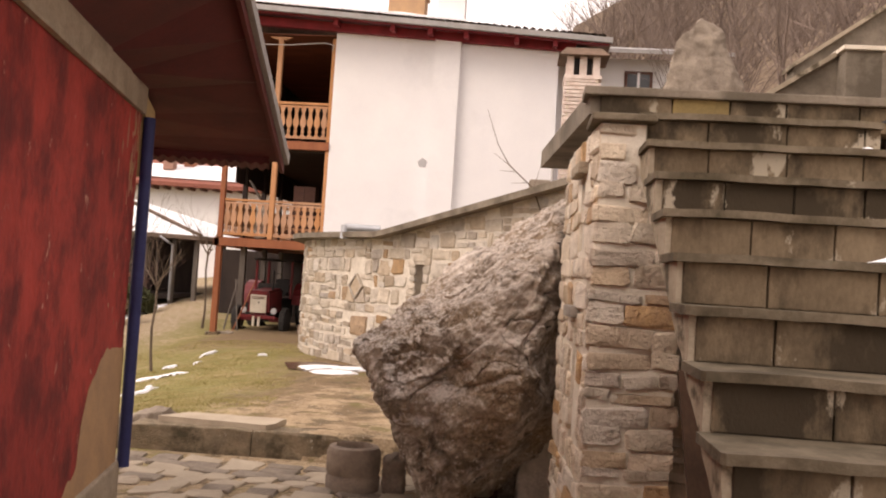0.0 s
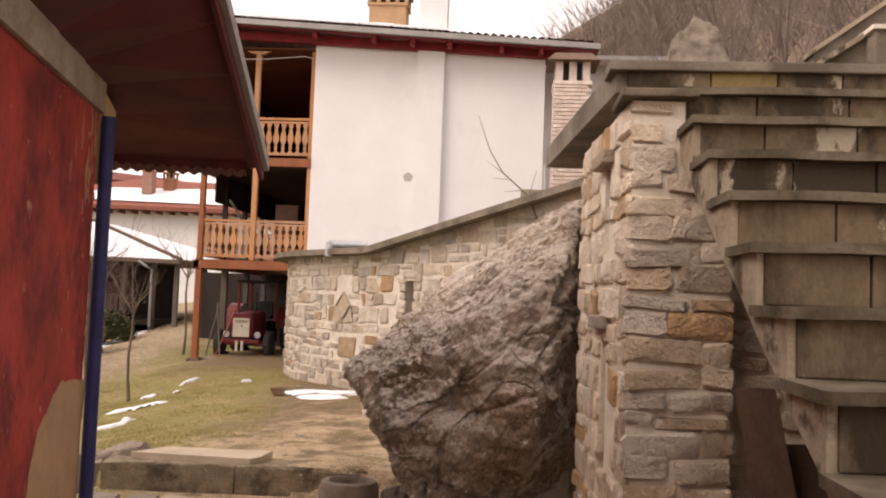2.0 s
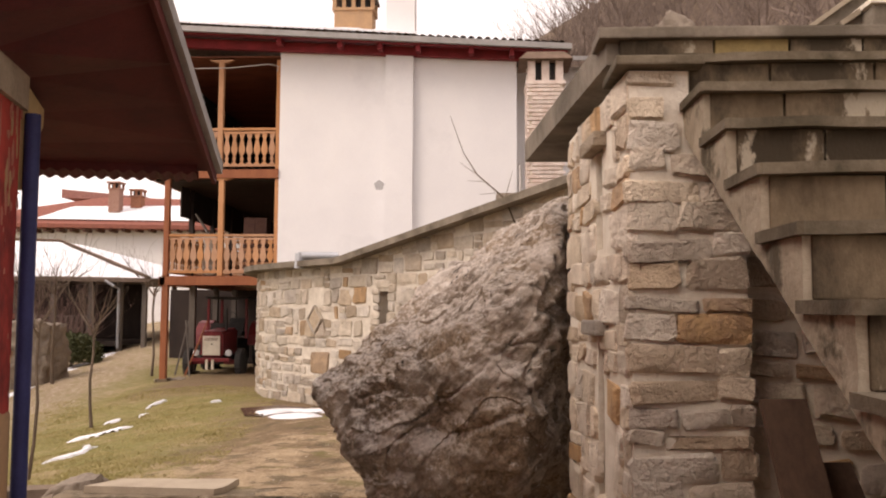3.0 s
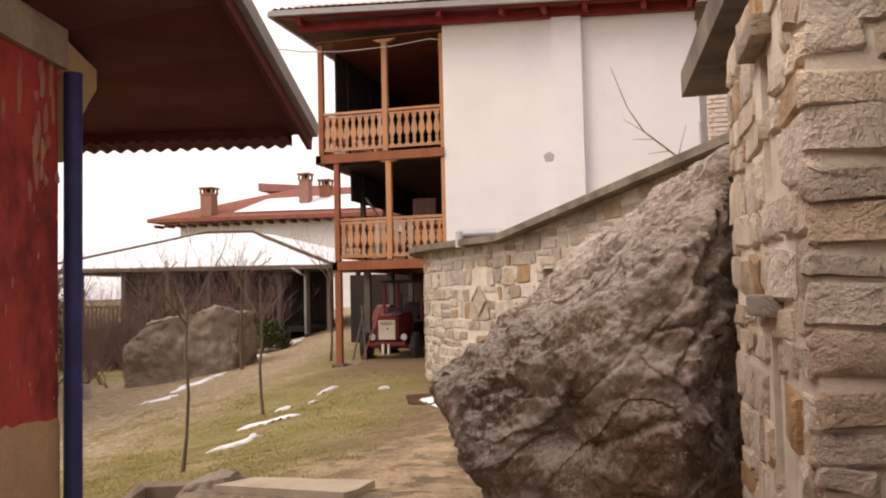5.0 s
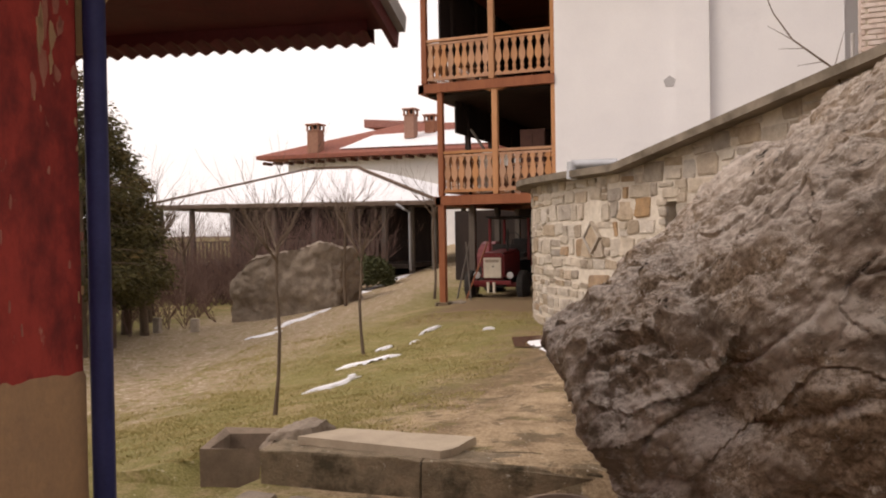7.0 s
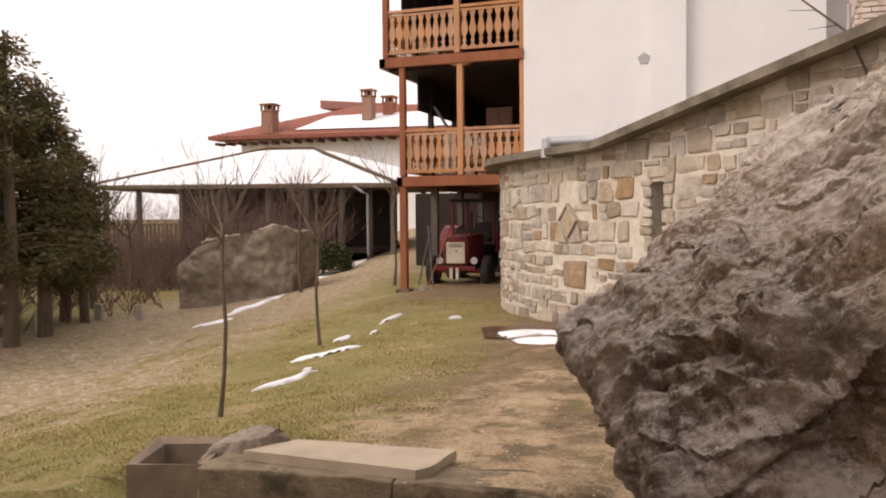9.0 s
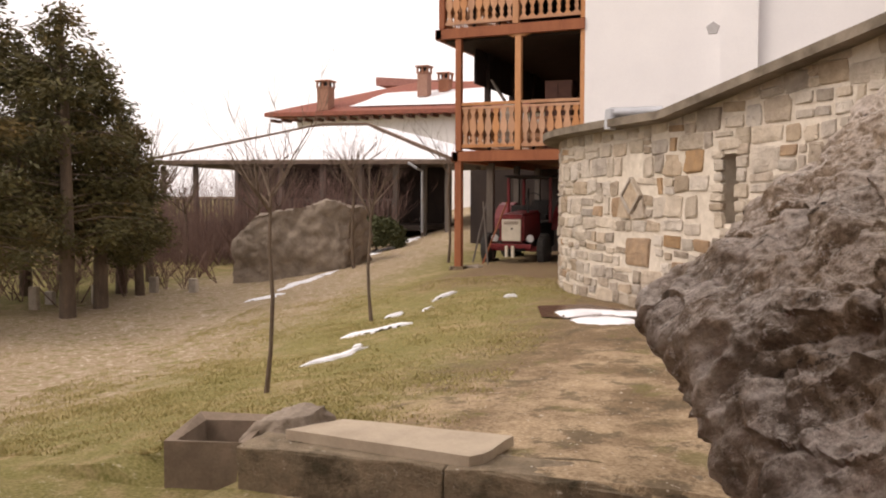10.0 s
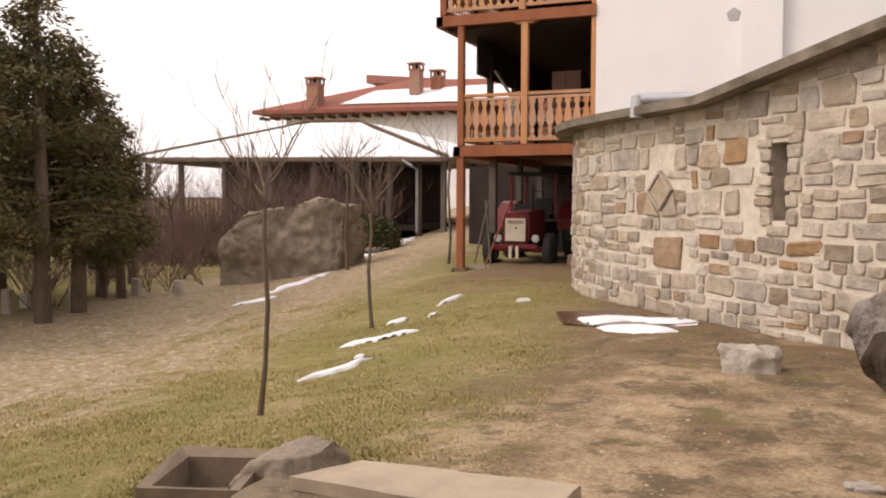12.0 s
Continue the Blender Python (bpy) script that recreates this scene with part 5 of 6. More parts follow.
# paving of the court
paving = empty("pavement", "worn irregular stone paving of the court", "paving", kind="structure")
prng = random.Random(9)
PAVERS = []
for i in range(8):
    me = stone_mesh(prng.uniform(0.26, 0.42), prng.uniform(0.17, 0.26), 0.028, prng)
    me.materials.append(M["slab" if i % 3 else "rock"])
    PAVERS.append(me)
count = 0
y = 6.1
while y < 8.3:
    x = -2.5 + prng.uniform(0, 0.2)
    while x < 0.5 and count < 190:
        if x > -1.7 or y > 6.9:
            p = new("paver", prng.choice(PAVERS))
            p.parent = paving
            p.matrix_local = pose(x, y, court_z(x, y) - 0.026, -90 + prng.uniform(-2, 2), prng.uniform(-2, 2), prng.uniform(-8, 8))
            count += 1
        x += prng.uniform(0.33, 0.44)
    y += 0.225


# ---- snow ----
def snow_patch(x0, y0, x1, y1, w, seed, label="thin patch of old snow on the lawn"):
    """A low uneven drift from one end to the other."""
    r = random.Random(seed)
    d = Vector((x1 - x0, y1 - y0))
    L = d.length
    u, v = d.normalized(), Vector((-d.y, d.x)).normalized()
    bm = bmesh.new()
    nu, nv = max(8, int(L / 0.06)), 12
    g = []
    for i in range(nu + 1):
        row = []
        for j in range(nv + 1):
            a, b = i / nu, j / nv * 2 - 1
            half = w * (math.sin(math.pi * min(max(a, 0.02), 0.98)) ** 0.55) * (0.72 + 0.8 * noise.noise(Vector((a * L * 2.3, seed * 3.7, 0))) + 0.45 * noise.noise(Vector((a * L * 7.0, seed * 1.7, 3))))
            shift = 0.9 * w * noise.noise(Vector((a * L * 1.6, seed * 5.1, 7))) + 0.12 * w * noise.noise(Vector((a * L * 9, seed, b * 3)))
            p = Vector((x0, y0)) + u * (a * L) + v * (b * max(half, 0.01) + shift)
            top = (1 - b * b) * 0.035 * min(1, 6 * a, 6 * (1 - a))
            row.append(bm.verts.new((p.x, p.y, sheet_z(p.x, p.y) - 0.03 + top + 0.042 * (1 - b ** 4))))
        g.append(row)
    for r1, r2 in zip(g, g[1:]):
        for j in range(nv):
            c = r1[j].co
            rim = abs((j + 0.5) / nv * 2 - 1)
            if noise.noise(Vector((c.x * 5, c.y * 3, seed))) + 0.6 * noise.noise(Vector((c.x * 13, c.y * 9, seed))) > (0.62 if w < 0.2 else 0.95) - 0.75 * rim * rim:
                continue
            bm.faces.new((r1[j], r2[j], r2[j + 1], r1[j + 1]))
    bmesh.ops.recalc_face_normals(bm, faces=bm.faces[:])
    ob = part("snow_patch", bm, "snow")
    ob.data.shade_smooth()
    return tagged(ob, label, "snow", group="snow patches on the lawn")


snow_patch(-2.70, 15.35, -1.25, 15.15, 0.48, 1, "melting snow patch by the puddle under the wall")
snow_patch(-2.30, 14.80, -1.4, 14.5, 0.26, 2, "melting snow patch by the puddle under the wall")
snow_patch(-4.75, 12.5, -4.55, 13.7, 0.14, 3)
snow_patch(-5.45, 14.6, -4.75, 15.3, 0.15, 4)
snow_patch(-5.45, 15.9, -5.3, 16.2, 0.12, 5)
snow_patch(-5.2, 17.0, -5.05, 17.8, 0.08, 6)
snow_patch(-4.98, 16.2, -4.85, 16.35, 0.07, 7)
snow_patch(-3.9, 16.8, -3.7, 16.85, 0.08, 8)
snow_patch(-10.9, 19.9, -10.3, 20.6, 0.22, 9)
snow_patch(-11.0, 21.3, -11.1, 24.2, 0.30, 10)
snow_patch(-12.4, 26.4, -11.6, 27.6, 0.35, 11)
snow_patch(-11.9, 27.8, -12.2, 32.0, 0.40, 12)
snow_patch(-4.9, 13.9, -4.8, 14.0, 0.07, 13)
for i, (x, y, z, w, d) in enumerate(((3.0, 3.75, 2.03, 0.14, 0.1), (2.85, 3.45, 1.862, 0.22, 0.13), (2.98, 4.45, 2.47, 0.07, 0.07), (2.75, 3.75, 2.03, 0.07, 0.05))):
    bm = bmesh.new()
    lathe(bm, [(0.9, 0.0), (0.95, 0.12), (0.7, 0.35), (0.3, 0.5), (0.05, 0.55)], 14)
    for v in bm.verts:
        q = 1 + 0.3 * noise.noise(v.co * 2 + Vector((i, 0, 0)))
        v.co = Vector((x + v.co.x * w * q, y + 0.05 + v.co.y * d * q, z - 0.003 + v.co.z * 0.09))
    tagged(smooth(part("snow_patch", bm, "snow"), 60), "small heap of old snow on a stair tread", "snow", group="snow on the stairs")
bm = bmesh.new()
poly = [(-3.05, 15.75), (-2.75, 14.95), (-2.2, 14.75), (-1.5, 14.9), (-1.25, 15.05), (-1.7, 15.5), (-2.4, 15.9)]
bm.faces.new([bm.verts.new((x, y, sheet_z(x, y) + 0.02)) for x, y in poly])
tagged(part("puddle", bm, "puddle"), "muddy melt-water puddle on bare earth", "puddle", kind="structure")


# ---- trees ----
def grow(bm, p, d, length, radius, depth, rng, spread=0.6, n=5, lift=0.25, kids=(2, 4)):
    """A bent, tapering limb that forks into thinner ones."""
    steps = 4 if depth > 0 else 3
    pts, rad, q, v = [p.copy()], [radius], p.copy(), d.copy()
    for i in range(steps):
        v = (v + Vector((rng.uniform(-1, 1), rng.uniform(-1, 1), rng.uniform(-0.6, 1) + lift * 0.5)) * 0.16).normalized()
        q = q + v * (length / steps)
        pts.append(q.copy())
        rad.append(radius * (1 - 0.62 * (i + 1) / steps))
    tube(bm, pts, rad, n, False)
    if depth <= 0:
        return
    for _ in range(rng.randint(*kids)):
        k = rng.randint(1, steps)
        side = Vector((rng.uniform(-1, 1), rng.uniform(-1, 1), rng.uniform(-0.2, 0.7) + lift)).normalized()
        grow(bm, pts[k], (v + side * spread * 1.6).normalized(), length * rng.uniform(0.5, 0.8), max(rad[k] * 0.62, 0.0028), depth - 1, rng, spread, max(3, n - 1), lift, kids)


def young_tree(x, y, trunk, crown, r, seed, label, lean=(0, 0)):
    rng = random.Random(seed)
    z = sheet_z(x, y) - 0.05
    t = empty("tree", label, "tree", group="young bare fruit trees")
    bm = bmesh.new()
    top = Vector((x + lean[0], y + lean[1], z + trunk))
    mids = [Vector((x, y, z)).lerp(top, f) + Vector((0.03 * math.sin(f * 7 + seed), 0, 0)) for f in (0, 0.25, 0.5, 0.75, 1)]
    tube(bm, mids, [r * 1.35, r, r * 0.95, r * 0.85, r * 0.8], 8)
    smooth(part("trunk", bm, "bark", t), 60)
    bm = bmesh.new()
    for k in range(6):
        a = k * 1.05 + rng.uniform(-0.3, 0.3)
        grow(bm, mids[-1] - Vector((0, 0, 0.12 * k * 0.3)), Vector((math.cos(a) * 0.75, math.sin(a) * 0.75, rng.uniform(0.5, 1.1))).normalized(), crown * rng.uniform(0.6, 0.85), r * 0.5, 2, rng, 0.55, 5, 0.3)
    part("crown", bm, "bark", t, "bare thin branches")
    return t


young_tree(-4.12, 10.95, 1.85, 1.0, 0.020, 5, "slender young bare fruit tree on the lawn", (0.06, 0))
young_tree(-5.66, 15.8, 1.75, 1.25, 0.026, 8, "young bare fruit tree beside a snow patch")
young_tree(-7.30, 22.8, 2.2, 1.3, 0.03, 12, "thin bare sapling near the balcony post")
young_tree(-10.6, 24.2, 2.6, 1.3, 0.04, 15, "tall bare sapling before the mossy rock")
young_tree(-13.8, 24.6, 2.0, 1.4, 0.05, 16, "bare tree beside the mossy rock")


for i, (x, y, h, c, r) in enumerate(((-21.5, 29.5, 2.4, 2.0, 0.06), (-19.4, 28.3, 2.0, 2.2, 0.06), (-17.6, 29.8, 2.6, 2.1, 0.06), (-15.9, 28.6, 1.9, 2.1, 0.055), (-14.2, 30.2, 2.2, 1.8, 0.05), (-16.9, 23.6, 2.2, 1.9, 0.06), (-18.2, 25.2, 2.6, 2.2, 0.07))):
    young_tree(x, y, h, c, r, 60 + i, "bare winter tree before the long veranda")


def conifer(seed, height, width):
    """Trunk, and a crown of many drooping sprays with gaps between them."""
    rng = random.Random(seed)
    t = empty("conifer_tree", "dark green conifer with yellowing drooping sprays", "tree", group="conifers at the lawn's edge")
    bm = bmesh.new()
    tube(bm, [(0, 0, -0.3), (0.05, 0, height * 0.35), (0, 0.05, height * 0.7), (0, 0, height)], [0.17, 0.13, 0.08, 0.02], 8)
    smooth(part("trunk", bm, "bark", t), 60)
    verts, faces = [], []
    branches = bmesh.new()
    z = height * 0.20
    while z < height * 0.99:
        f = (z - height * 0.2) / (height * 0.8)
        reach = width * (1 - f) ** 0.8 * rng.uniform(0.35, 1.2) + 0.12
        a = rng.uniform(0, math.tau)
        end = Vector((math.cos(a) * reach, math.sin(a) * reach, z + rng.uniform(-0.15, 0.35) * reach))
        start = Vector((0, 0, z))
        tube(branches, [start, start.lerp(end, 0.5) + Vector((0, 0, 0.1)), end], [0.025, 0.015, 0.005], 4, False)
        n = int(50 + 125 * reach)
        for _ in range(n):
            s = rng.uniform(0.25, 1.05)
            c = start.lerp(end, s) + Vector((rng.gauss(0, 0.13), rng.gauss(0, 0.13), rng.gauss(-0.07, 0.11)))
            L = rng.uniform(0.06, 0.19)
            d = Vector((math.cos(a) + rng.gauss(0, 0.7), math.sin(a) + rng.gauss(0, 0.7), rng.uniform(-0.9, 0.35))).normalized()
            w = d.cross(Vector((rng.gauss(0, 1), rng.gauss(0, 1), rng.gauss(0, 1)))).normalized() * L * 0.17
            i = len(verts)
            verts += [c - w * 0.4, c + d * L * 0.5 - w, c + d * L, c + d * L * 0.5 + w]
            faces.append((i, i + 1, i + 2, i + 3))
        z += 0.060 * height / 6
    part("branch_work", branches, "bark", t)["kind"] = "stuff"
    me = bpy.data.meshes.new("crown")
    me.from_pydata([tuple(v) for v in verts], [], faces)
    me.materials.append(M["spruce"])
    c = new("crown", me)
    c.parent = t
    return t


ca = conifer(3, 6.4, 2.0)
ca.location = (-13.6, 17.6, sheet_z(-13.6, 17.6))
cb = conifer(7, 5.6, 1.25)
cb.location = (-14.0, 18.9, sheet_z(-14.0, 18.9))
for x, y, turn, s, base in ((-15.6, 17.2, 80, 1.1, ca), (-15.6, 21.2, 30, 0.9, cb), (-14.8, 21.0, 200, 0.75, cb), (-17.5, 20.0, 150, 1.0, ca), (-13.6, 15.0, 240, 0.95, ca), (-16.0, 13.6, 100, 1.1, ca), (-18.5, 17.5, 10, 1.15, ca), (-19.5, 23.0, 60, 1.0, ca), (-25.5, 27.5, 20, 0.9, ca), (-29.0, 30.5, 110, 1.0, ca), (-23.5, 24.5, 300, 0.9, cb)):
    c = copy_thing(base, pose(x, y, sheet_z(x, y), 0, 0, turn))
    c.scale = (s, s, s)


# bare thicket before the far shed and on the hill
def thicket(name, spots, label, seed, mat="twig", size=(0.8, 2.0), kids=(2, 3), depth=2, r=0.012, tilt=0.7):
    rng = random.Random(seed)
    bm = bmesh.new()
    for x, y, z in spots:
        for _ in range(3):
            a = rng.uniform(0, math.tau)
            d = Vector((tilt * math.cos(a), tilt * math.sin(a), 1)).normalized()
            grow(bm, Vector((x, y, z - 0.1)), d, rng.uniform(*size), r * rng.uniform(0.7, 1.3), depth, rng, 0.95, 3, 0.22, kids)
    ob = part(name, bm, mat)
    return tagged(ob, label, "shrubs", kind="stuff")


rng = random.Random(41)
spots = []
for _ in range(240):
    x, y = rng.uniform(-24, -12.8), rng.uniform(28.0, 31.3)
    if x > -14.0 and y < 30.0:
        continue
    spots.append((x, y, sheet_z(x, y)))
thicket("shrub_thicket", spots, "bare reddish-brown thicket before the veranda", 42, size=(1.3, 2.1), r=0.017, depth=3)
spots = []
for _ in range(100):
    x, y = rng.uniform(-25, -14.6), rng.uniform(17.5, 27)
    spots.append((x, y, sheet_z(x, y)))
thicket("shrub_thicket", spots, "bare reddish-brown bushes under the conifers", 43, size=(0.8, 1.4), r=0.017, depth=3)
spots = []
for _ in range(520):
    y = rng.uniform(12, 46)
    x = rng.uniform(4.5 + max(0, (y - 24) * 0.12), 9 + y * 0.55)
    spots.append((x, y, sheet_z(x, y)))
thicket("hill_brush", spots, "dense bare brown brush on the hillside", 44, "hilltwig", size=(1.2, 2.4), r=0.022)
spots = []
for _ in range(420):
    y = rng.uniform(38, 66)
    x = rng.uniform(1.0 + (y - 40) * 0.1, 30)
    spots.append((x, y, sheet_z(x, y)))
thicket("hill_woods", spots, "bare brown winter woods on the hill behind the house", 46, "hilltwig", size=(2.8, 4.8), r=0.05)
spots = [(rng.uniform(3.0, 6.0), rng.uniform(8.3, 13), 0) for _ in range(70)]
thicket("hill_brush", [(x, y, sheet_z(x, y)) for x, y, _ in spots], "tangled dry brush above the landing", 45, "hilltwig", size=(0.4, 0.9), r=0.008)

# the leaning twig on the terrace edge
bm = bmesh.new()
tube(bm, [(1.57, 12.35, 2.55), (1.35, 12.4, 3.12), (0.98, 12.45, 3.45), (0.80, 12.5, 3.75), (0.62, 12.5, 4.25)], [0.013, 0.011, 0.009, 0.006, 0.003], 6)
for a, b in (((1.35, 12.4, 3.12), (1.45, 12.5, 3.5)), ((1.1, 12.43, 3.35), (0.85, 12.4, 3.36)), ((0.98, 12.45, 3.45), (0.75, 12.5, 3.62)), ((1.25, 12.41, 3.2), (1.02, 12.4, 3.18))):
    tube(bm, [a, b], [0.005, 0.002], 4)
tagged(part("sapling", bm, "bark"), "bare leaning sapling growing at the slab's edge", "sapling")

wall_end = boxed("terrace_block", "rock", (1.3, 1.85, 16.3, 16.9, 2.7, 3.75), None, bevel=0.04)
tagged(wall_end, "rough grey stone block on the terrace", "stone block")
bm = bmesh.new()
tube(bm, [(1.72, 16.1, 2.7), (1.72, 16.1, 4.2)], [0.025, 0.025], 8)
tagged(part("terrace_pipe", bm, "cable"), "thin pale upright pipe on the terrace", "pipe")

# box bush
rng = random.Random(51)
bush = empty("box_bush", "rounded dark green box bush by the veranda", "bush")
verts, faces = [], []
hx, hy = -12.2, 28.6
hz = sheet_z(hx, hy)
for _ in range(5200):
    a, b = rng.uniform(0, math.tau), rng.uniform(-0.25, 1)
    r = 0.78 + 0.14 * noise.noise(Vector((a * 1.5, b * 3, 0))) + rng.gauss(0, 0.06)
    q = math.sqrt(max(0, 1 - b * b))
    c = Vector((hx + math.cos(a) * q * r * 1.05, hy + math.sin(a) * q * r, hz + 0.35 + b * r * 0.85))
    d = Vector((rng.gauss(0, 1), rng.gauss(0, 1), rng.gauss(0, 1))).normalized()
    w = d.orthogonal().normalized() * 0.035
    i = len(verts)
    verts += [c - w, c + d * 0.07, c + w, c - d * 0.03]
    faces.append((i, i + 1, i + 2, i + 3))
me = bpy.data.meshes.new("leaves")
me.from_pydata([tuple(v) for v in verts], [], faces)
me.materials.append(M["box"])
o = new("leaves", me)
o.parent = bush
bm = bmesh.new()
tube(bm, [(hx, hy, hz - 0.1), (hx, hy, hz + 0.7)], [0.05, 0.02], 6)
part("stem", bm, "bark", bush)

bm = bmesh.new()
rough_block(bm, [(-14.0, 23.6, -0.9), (-11.0, 24.5, -0.7), (-10.8, 25.8, -0.6), (-13.8, 26.2, -0.9), (-14.0, 23.65, 0.42), (-13.3, 23.7, 1.02), (-12.2, 24.0, 1.22), (-11.2, 24.35, 1.40), (-10.85, 24.6, 1.25), (-10.95, 25.7, 1.3), (-13.7, 26.1, 1.05)], 5, 0.20, 1.5, 6, 3, 0.0)
tagged(smooth(part("mossy_rock", bm, "rock"), 60), "large flat-topped weathered rock at the lawn's far edge", "rock")
bm = bmesh.new()
rough_block(bm, [(3.35, 14.2, 4.3), (5.2, 14.3, 4.0), (5.0, 15.6, 4.3), (3.4, 15.5, 4.3), (3.55, 14.3, 5.9), (4.0, 14.5, 6.38), (4.35, 14.6, 6.2), (4.8, 14.8, 5.3), (4.0, 15.3, 6.1)], 6, 0.10, 1.2, 9, 3)
tagged(smooth(part("hill_rock", bm, "rock"), 60), "pale jagged rock standing out of the hillside", "rock")


# ---- far shed with a snowy hipped roof ----
shed = empty("shed", "long dark timber veranda building under a snowy hipped roof", "building")
SX0, SX1, SY0, SY1 = -24.0, -10.9, 31.6, 40.0
roofz = 2.88
bm = bmesh.new()
ridge0, ridge1 = (-18.6, 36.0, 4.55), (-16.4, 36.0, 4.50)
cor = [(SX0, SY0, roofz + 0.1), (SX1, SY0, roofz - 0.08), (SX1 + 0.6, SY1, roofz), (SX0, SY1, roofz)]
lo = [bm.verts.new((x, y, z - 0.12)) for x, y, z in cor]
hi = [bm.verts.new(p) for p in cor]
r0, r1 = bm.verts.new(ridge0), bm.verts.new(ridge1)
bm.faces.new(lo[::-1])
for i in range(4):
    bm.faces.new((lo[i], lo[(i + 1) % 4], hi[(i + 1) % 4], hi[i]))
bm.faces.new((hi[0], hi[1], r1, r0))
bm.faces.new((hi[1], hi[2], r1))
bm.faces.new((hi[2], hi[3], r0, r1))
bm.faces.new((hi[3], hi[0], r0))
sroof = part("roof", bm, "oldtile", shed, "tiled roof mostly under snow")
bm = bmesh.new()
for a, b in ((ridge0, cor[0]), (ridge1, cor[1]), (ridge0, ridge1)):
    n = 40
    for k in range(n):
        p = Vector(a).lerp(Vector(b), k / n) + Vector((0, -0.02, 0.07))
        q = Vector(a).lerp(Vector(b), (k + 1.15) / n) + Vector((0, -0.02, 0.065))
        tube(bm, [p, q], [0.05, 0.06], 6, False)
part("ridge_tiles", bm, "oldtile", sroof)
bm = bmesh.new()
def roof_snow(bm, a, b, c, d, inset, lift):
    pts = [Vector(p) for p in (a, b, c, d)]
    n, m = 26, 12
    ctr = sum(pts, Vector()) / 4
    g = [[None] * (m + 1) for _ in range(n + 1)]
    for i in range(n + 1):
        for j in range(m + 1):
            p = pts[0].lerp(pts[1], i / n).lerp(pts[3].lerp(pts[2], i / n), j / m)
            e = 0.5 * noise.noise(p * 0.9)
            k = inset + 0.03 * e
            p = p.lerp(ctr, k)
            border = i in (0, n) or j in (0, m)
            g[i][j] = bm.verts.new(p + Vector((0, 0, 0.015 if border else lift + 0.02 * e)))
    for i in range(n):
        for j in range(m):
            bm.faces.new((g[i][j], g[i + 1][j], g[i + 1][j + 1], g[i][j + 1]))
roof_snow(bm, cor[0], cor[1], ridge1, ridge0, 0.035, 0.08)
tagged(part("roof_snow", bm, "snow"), "smooth snow blanket on the shed roof", "snow")
bm = bmesh.new()
roof_snow(bm, cor[1], cor[2], (-16.3, 36.2, 4.50), ridge1, 0.05, 0.08)
tagged(part("roof_snow", bm, "snow"), "snow on the hipped end of the shed roof", "snow")
boxed("back_wall", "darkwood_and_shade", (-22.2, -12.4, 35.0, 35.3, -1.3, 2.8), shed)
boxed("floor", "darkwood_and_shade", (-23.6, -12.2, 31.9, 36, 0.38, 0.55), shed)
boxed("lower_wall", "darkwood_and_shade", (-23.6, -15.0, 33.2, 33.4, -1.4, 0.4), shed, "dark lower storey wall")
boxed("lower_bay", "greywood", (-19.6, -15.4, 32.6, 32.8, -1.4, 0.38), shed, "grey boarded bay below the veranda")
boxed("window", "glass", (-18.6, -17.9, 32.56, 32.61, -0.75, 0.1), shed)
for i, x in enumerate((-23.6, -22.0, -20.0, -18.0, -16.2, -14.6, -13.2, -12.1, -11.2)):
    boxed("post", "greywood", (x - 0.08, x + 0.08, 31.95, 32.11, -1.3 if x < -15 else -0.5, 2.8), shed)
boxed("post", "greywood", (-11.3, -11.14, 35, 35.16, 0, 2.8), shed)
for p, q in (((-23.5, 32.0), (-20.0, 32.0)), ((-20.0, 32.0), (-16.2, 32.0)), ((-16.2, 32.0), (-13.2, 32.0))):
    for z in (0.75, 1.45):
        bm = bmesh.new()
        beam(bm, (*p, z), (*q, z), 0.06, 0.06)
        part("rail", bm, "greywood", shed)
    n = int((q[0] - p[0]) / 0.19)
    for k in range(n):
        x = p[0] + (k + 0.5) * (q[0] - p[0]) / n
        boxed("picket", "greywood", (x - 0.035, x + 0.035, 31.98, 32.02, 0.6, 1.45), shed)
bm = bmesh.new()
tube(bm, [(-12.5, 31.55, 2.74), (-12.2, 31.6, 2.55), (-12.12, 31.9, 2.45), (-12.12, 31.9, 0.3)], [0.05] * 4, 8)
part("downpipe", bm, "zinc", shed, "pale zinc downpipe")

# ---- far white house with a red hipped roof ----
fh = empty("far_house", "distant white house with a red tiled roof and brick chimneys", "house")
boxed("wall", "white", (-28.4, -10.0, 49.4, 58, -1, 6.5), fh)
bm = bmesh.new()
fc = [(-30.1, 48.4, 6.68), (-9.0, 48.4, 6.35), (-9.0, 60, 6.4), (-30.1, 60, 6.6)]
lo = [bm.verts.new((x, y, z - 0.22)) for x, y, z in fc]
hi = [bm.verts.new(p) for p in fc]
r0, r1 = bm.verts.new((-22.4, 53.5, 8.75)), bm.verts.new((-14.0, 53.5, 8.5))
bm.faces.new(lo[::-1])
for i in range(4):
    bm.faces.new((lo[i], lo[(i + 1) % 4], hi[(i + 1) % 4], hi[i]))
for f in ((hi[0], hi[1], r1, r0), (hi[1], hi[2], r1), (hi[2], hi[3], r0, r1), (hi[3], hi[0], r0)):
    bm.faces.new(f)
froof = part("roof", bm, "rooftile", fh, "red clay tile roof")
bm = bmesh.new()
prism(bm, [(-26.2, 55.5), (-20.5, 55.5), (-20.5, 58), (-26.2, 58)], [9.0, 8.7, 8.7, 9.0], [9.55, 9.0, 9.0, 9.55])
part("dormer", bm, "rooftile", fh, "higher roof behind")
